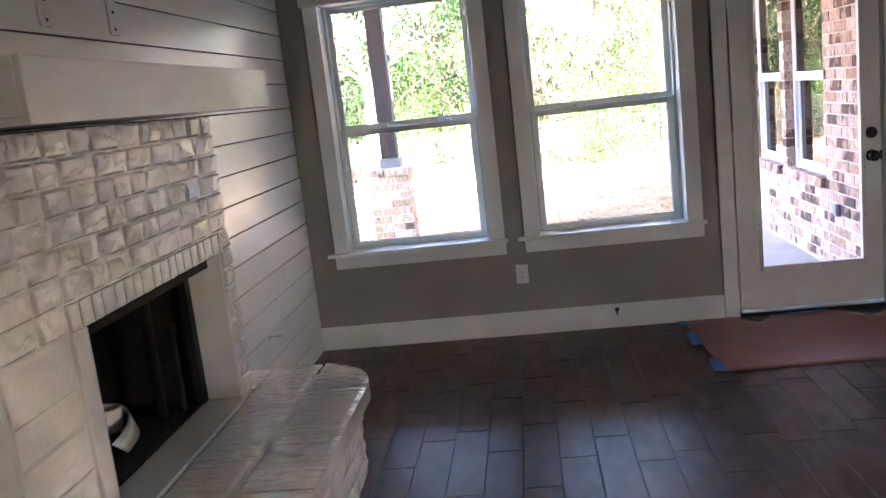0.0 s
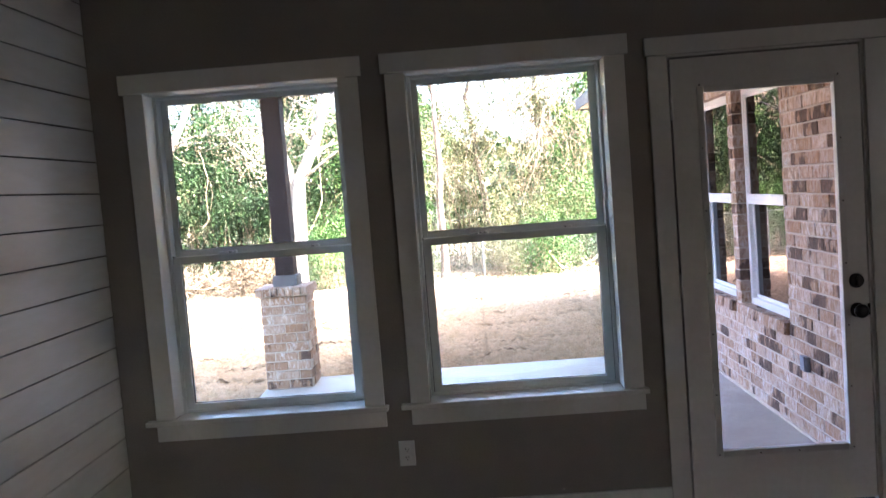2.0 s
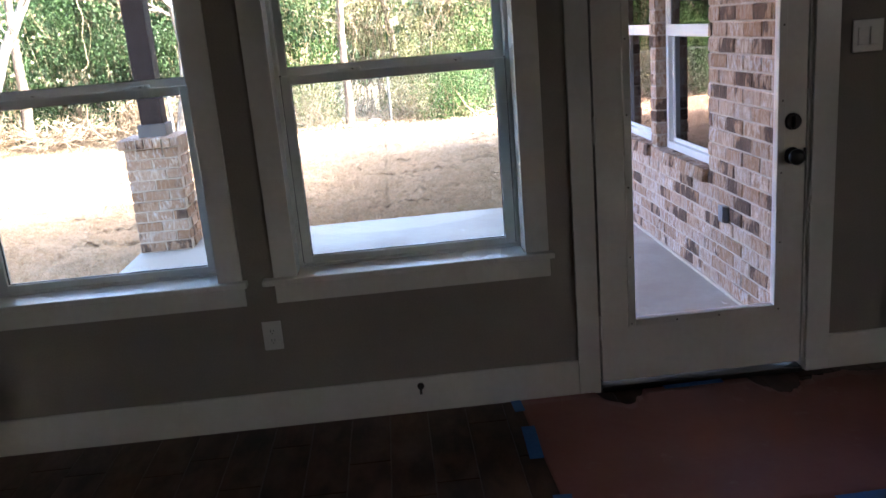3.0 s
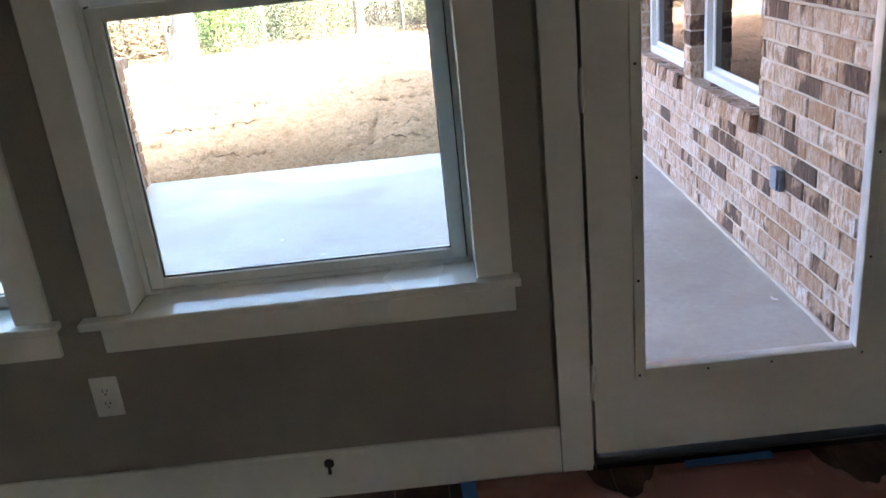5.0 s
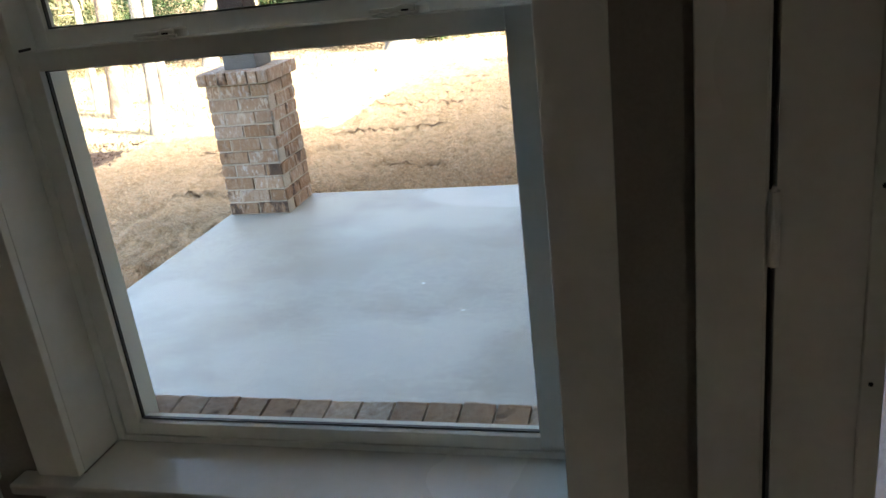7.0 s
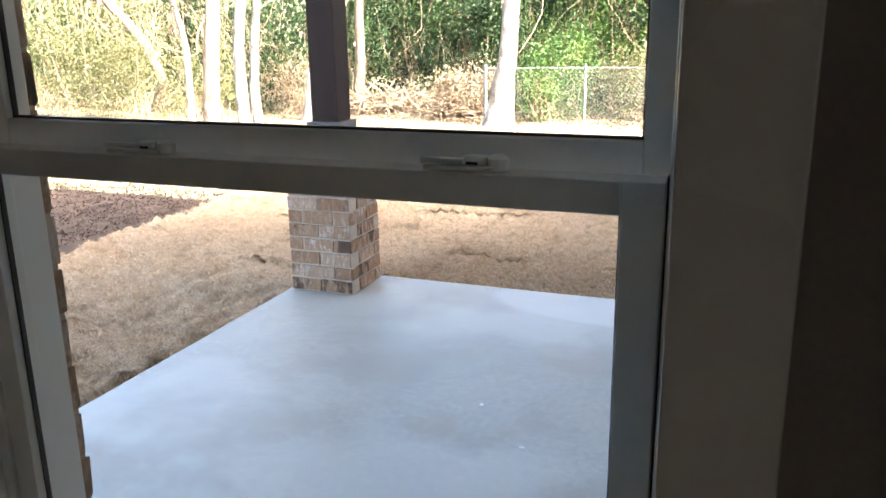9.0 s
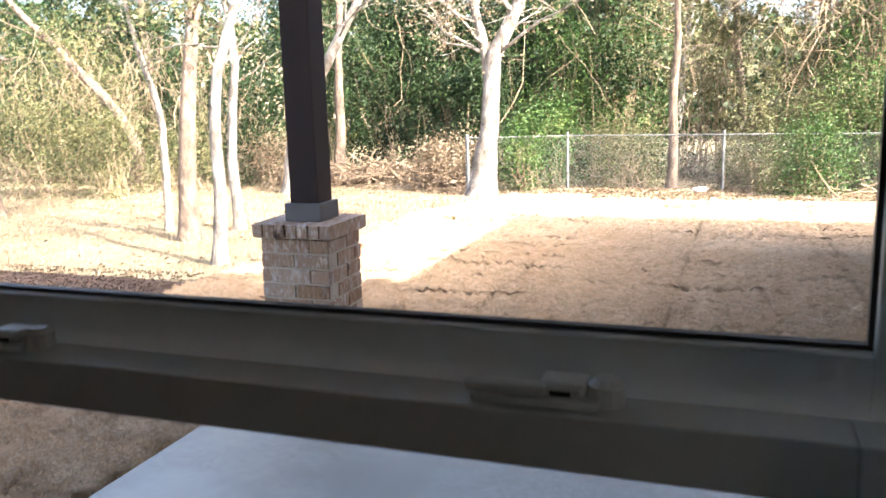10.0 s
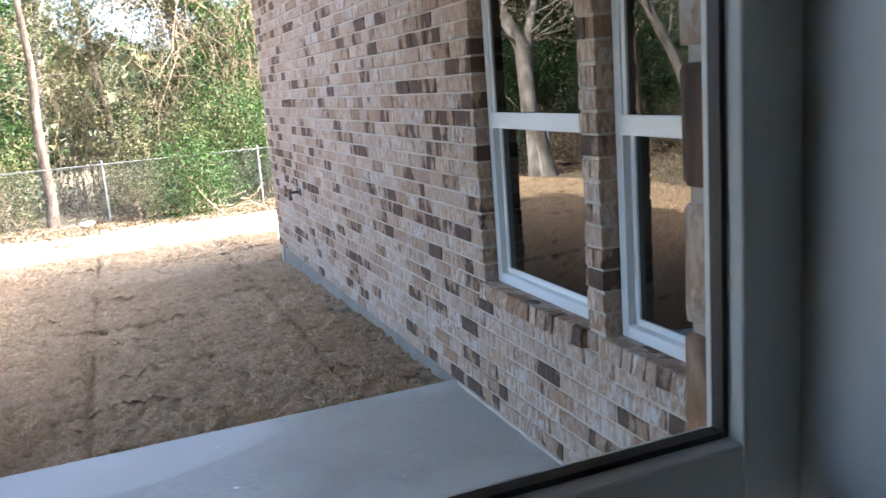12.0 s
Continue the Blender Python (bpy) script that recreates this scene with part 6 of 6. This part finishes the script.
def vines(label, x0, x1, y0, y1, top, n, seed):
    """Bare brown vines that hang and tangle from the tree tops down to the fence."""
    rnd = random.Random(seed)
    v = thing("vine_tangle", label, "vines", ((x0 + x1) / 2, (y0 + y1) / 2, gz(x0, y0) - 0.05), group="hanging vines")
    verts, faces = [], []
    for _ in range(n):
        a = Vector((rnd.uniform(x0, x1), rnd.uniform(y0, y1), rnd.uniform(top * 0.45, top)))
        pts = wander(rnd, a, Vector((rnd.gauss(0, 0.5), rnd.gauss(0, 0.2), -1)), rnd.uniform(0.4, 1.0) * (a.z + 0.3), 0.28, 9)
        pts = [p for p in pts if p.z > gz(p.x, p.y) - 0.05] or pts[:2]
        if len(pts) > 2:
            r = rnd.uniform(0.003, 0.009)
            tube(verts, faces, pts, [r] * len(pts), 4)
    ob = new("stems", mesh_of("stems", verts, faces, M_TWIG))
    ob.parent = v
    settle(v)


vines("bare tan vines hanging from the trees over the fence", 1.2, 4.6, 21.4, 23.2, 5.2, 110, 5)
vines("thin bare vines and saplings in the woods behind the yard", -9.0, 1.0, 21.5, 24.5, 4.4, 80, 6)
vines("thin bare brush at the edge of the woods", -16.0, -9.5, 17.5, 22.0, 3.0, 150, 8)


def brush_pile(x, y, rx, h, n, seed):
    rnd = random.Random(seed)
    verts, faces = [], []
    z = gz(x, y) - 0.06
    for _ in range(n):
        t = rnd.random()
        a = Vector((x + rnd.gauss(0, rx * 0.45), y + rnd.gauss(0, 0.35), z + h * t * math.exp(-1.2 * t) + 0.03))
        pts = wander(rnd, a, Vector((rnd.gauss(0, 1), rnd.gauss(0, 0.6), rnd.gauss(0, 0.25))), rnd.uniform(0.3, 1.1), 0.2, 4)
        for p in pts:
            p.z = max(p.z, z + 0.02)
        tube(verts, faces, pts, [rnd.uniform(0.006, 0.02)] * len(pts), 4)
    tagged(new("brush_pile", mesh_of("brush_pile", verts, faces, M_TWIG)), "heap of cut brown branches at the edge of the woods", "brush pile", kind="stuff")


brush_pile(-6.6, 21.6, 1.6, 0.9, 260, 3)
brush_pile(-4.6, 20.6, 0.8, 0.5, 120, 4)
brush_pile(2.4, 20.1, 0.5, 0.15, 16, 9)


def fence():
    """Chain-link fence: pipe posts, a top rail and woven wire."""
    f = thing("chain_link_fence", "grey galvanized chain-link fence in front of the woods", "fence", (2.0, 20.6, gz(2, 20.6)))
    place = lambda u: (-3.92 + u, 19.45 + (1.0 * min(u, 1.7) / 1.7 if u < 1.7 else 1.0 + 0.035 * (u - 1.7)))
    hgt, total = 0.97, 13.5
    for u in (0.0, 1.66, 4.43, 7.1, 9.9, 12.6):
        x, y = place(u)
        z = gz(x, y)
        bm = bmesh.new()
        r = 0.034 if u == 0 else 0.024
        disc_stack(bm, 2, (x, y, z - 0.1), [(0, r), (hgt + 0.14, r), (hgt + 0.17, r * 0.6)], 10)
        part("post", bm, M_GALV, f)
    verts, faces = [], []
    pts = []
    k = 0.0
    while k <= total:
        x, y = place(k)
        pts.append(Vector((x, y - 0.03, gz(x, y) + hgt)))
        k += 0.45
    tube(verts, faces, pts, [0.011] * len(pts), 8)
    ob = new("top_rail", mesh_of("top_rail", verts, faces, M_GALV, True))
    ob.parent = f
    verts, faces = [], []
    pitch = 0.075
    for s in (1, -1):
        u = -hgt
        while u < total + hgt:
            ends = []
            for w in (0.0, hgt):
                q = u + s * w if s > 0 else u + hgt - w
                ends.append((q, w))
            (qa, wa), (qb, wb) = ends
            seg = 4
            line = []
            for i in range(seg + 1):
                q, w = qa + (qb - qa) * i / seg, wa + (wb - wa) * i / seg
                if 0 <= q <= total:
                    x, y = place(q)
                    line.append(Vector((x, y - 0.012 * s, gz(x, y) + w)))
            if len(line) > 1:
                tube(verts, faces, line, [0.0024] * len(line), 3)
            u += pitch
    ob = new("woven_wire", mesh_of("woven_wire", verts, faces, M_GALV))
    ob.parent = f
    tagged(ob, kind="stuff")
    settle(f)


fence()

# a crumpled white scrap at the foot of the fence
bm = bmesh.new()
bmesh.ops.create_icosphere(bm, subdivisions=3, radius=0.13)
for v in bm.verts:
    v.co *= 1 + 0.5 * noise.noise(v.co * 14)
    v.co.z = v.co.z * 0.45
ob = finish("plastic_scrap", bm, M_PLASTIC, True)
ob.location = (0.15, 20.3, gz(0.15, 20.3) + 0.0)
tagged(ob, "crumpled white plastic scrap on the leaves by the fence", "litter")


def far_woods():
    """The woods that close the view all round: leaf masses in uneven heaps."""
    n = 50000
    a = RNG.uniform(-2.2, 1.35, n)
    r = RNG.uniform(34, 56, n)
    top = 4.2 + 5.0 * np.array([noise.noise(Vector((x * 4.0, 0, 2))) + 0.6 * noise.noise(Vector((x * 13.0, 3, 2))) for x in a])
    c = np.stack([np.sin(a) * r - 1.0, np.cos(a) * r + 4.0, -0.8 + np.maximum(top + 1.5, 2.5) * RNG.uniform(0, 1, n) ** 0.9], 1)
    half = n // 2
    tagged(quads(c[:half], 0.55, 0.4, False, M_OLIVE, "far_woods"), "distant olive and yellow woods closing the view", "woods", kind="stuff")
    tagged(quads(c[half:], 0.6, 0.45, False, M_PINE, "far_woods"), "distant dark green woods closing the view", "woods", kind="stuff")


far_woods()


# ---- floor of plank tiles ----
def plank_floor():
    fl = thing("floor", "dark brown wood-look plank tile floor with narrow joints", "floor", (1.0, 1.0, 0.0), "structure")
    box_part("grout_bed", (XL - 0.1, XR + 0.1, YB - 0.1, YW + 0.1, -0.06, -0.0025), M_GROUT, fl, 0)
    wide, long_, gap = 0.1495, 0.610, 0.0032
    rnd = random.Random(2)
    # one chamfered tile mesh, laid by moving and scaling it
    c, q = 0.0015, 0.0015
    v = [(-0.5, -0.5, -0.004), (0.5, -0.5, -0.004), (0.5, 0.5, -0.004), (-0.5, 0.5, -0.004), (-0.5, -0.5, -q), (0.5, -0.5, -q), (0.5, 0.5, -q), (-0.5, 0.5, -q),
         (-0.49, -0.4975, 0), (0.49, -0.4975, 0), (0.49, 0.4975, 0), (-0.49, 0.4975, 0)]
    f = [(0, 1, 5, 4), (1, 2, 6, 5), (2, 3, 7, 6), (3, 0, 4, 7), (4, 5, 9, 8), (5, 6, 10, 9), (6, 7, 11, 10), (7, 4, 8, 11), (8, 9, 10, 11)]
    tile = mesh_of("plank_tile", v, f, M_PLANK)
    verts, faces = [], []
    known = {-5: 3.37, -4: 3.625, -3: 3.10, -2: 3.475, -1: 3.13, 0: 3.375, 1: 3.555, 2: 3.30}
    k0 = math.floor((XL - 0.062) / wide)
    for k in range(k0, int((XR + 0.1) / wide) + 1):
        x0 = 0.062 + wide * k
        start = known[k] if k in known else rnd.uniform(0, long_)
        y = start - long_ * math.ceil((start - YB) / long_)
        while y < YW:
            a, b = max(y, YB), min(y + long_, YW + 0.05)
            xa, xb = max(x0, XL - 0.01), min(x0 + wide, XR)
            if xb - xa > 0.02 and b - a > 0.02:
                m = Matrix.Translation(((xa + xb) / 2, (a + b) / 2, rnd.uniform(-0.0004, 0.0004))) @ Matrix.Diagonal((xb - xa - gap, b - a - gap, 1, 1))
                if -1.0 < xa < 2.4 and a > 1.6:
                    ob = new("plank_tile", tile)
                    ob.parent = fl
                    ob.matrix_basis = m
                else:
                    n = len(verts)
                    verts += [tuple(m @ Vector(p)) for p in v]
                    faces += [tuple(n + i for i in g) for g in f]
            y += long_
    rest = new("plank_tiles", mesh_of("plank_tiles", verts, faces, M_PLANKS))
    rest.parent = fl
    tagged(rest, kind="stuff")
    settle(fl)


plank_floor()
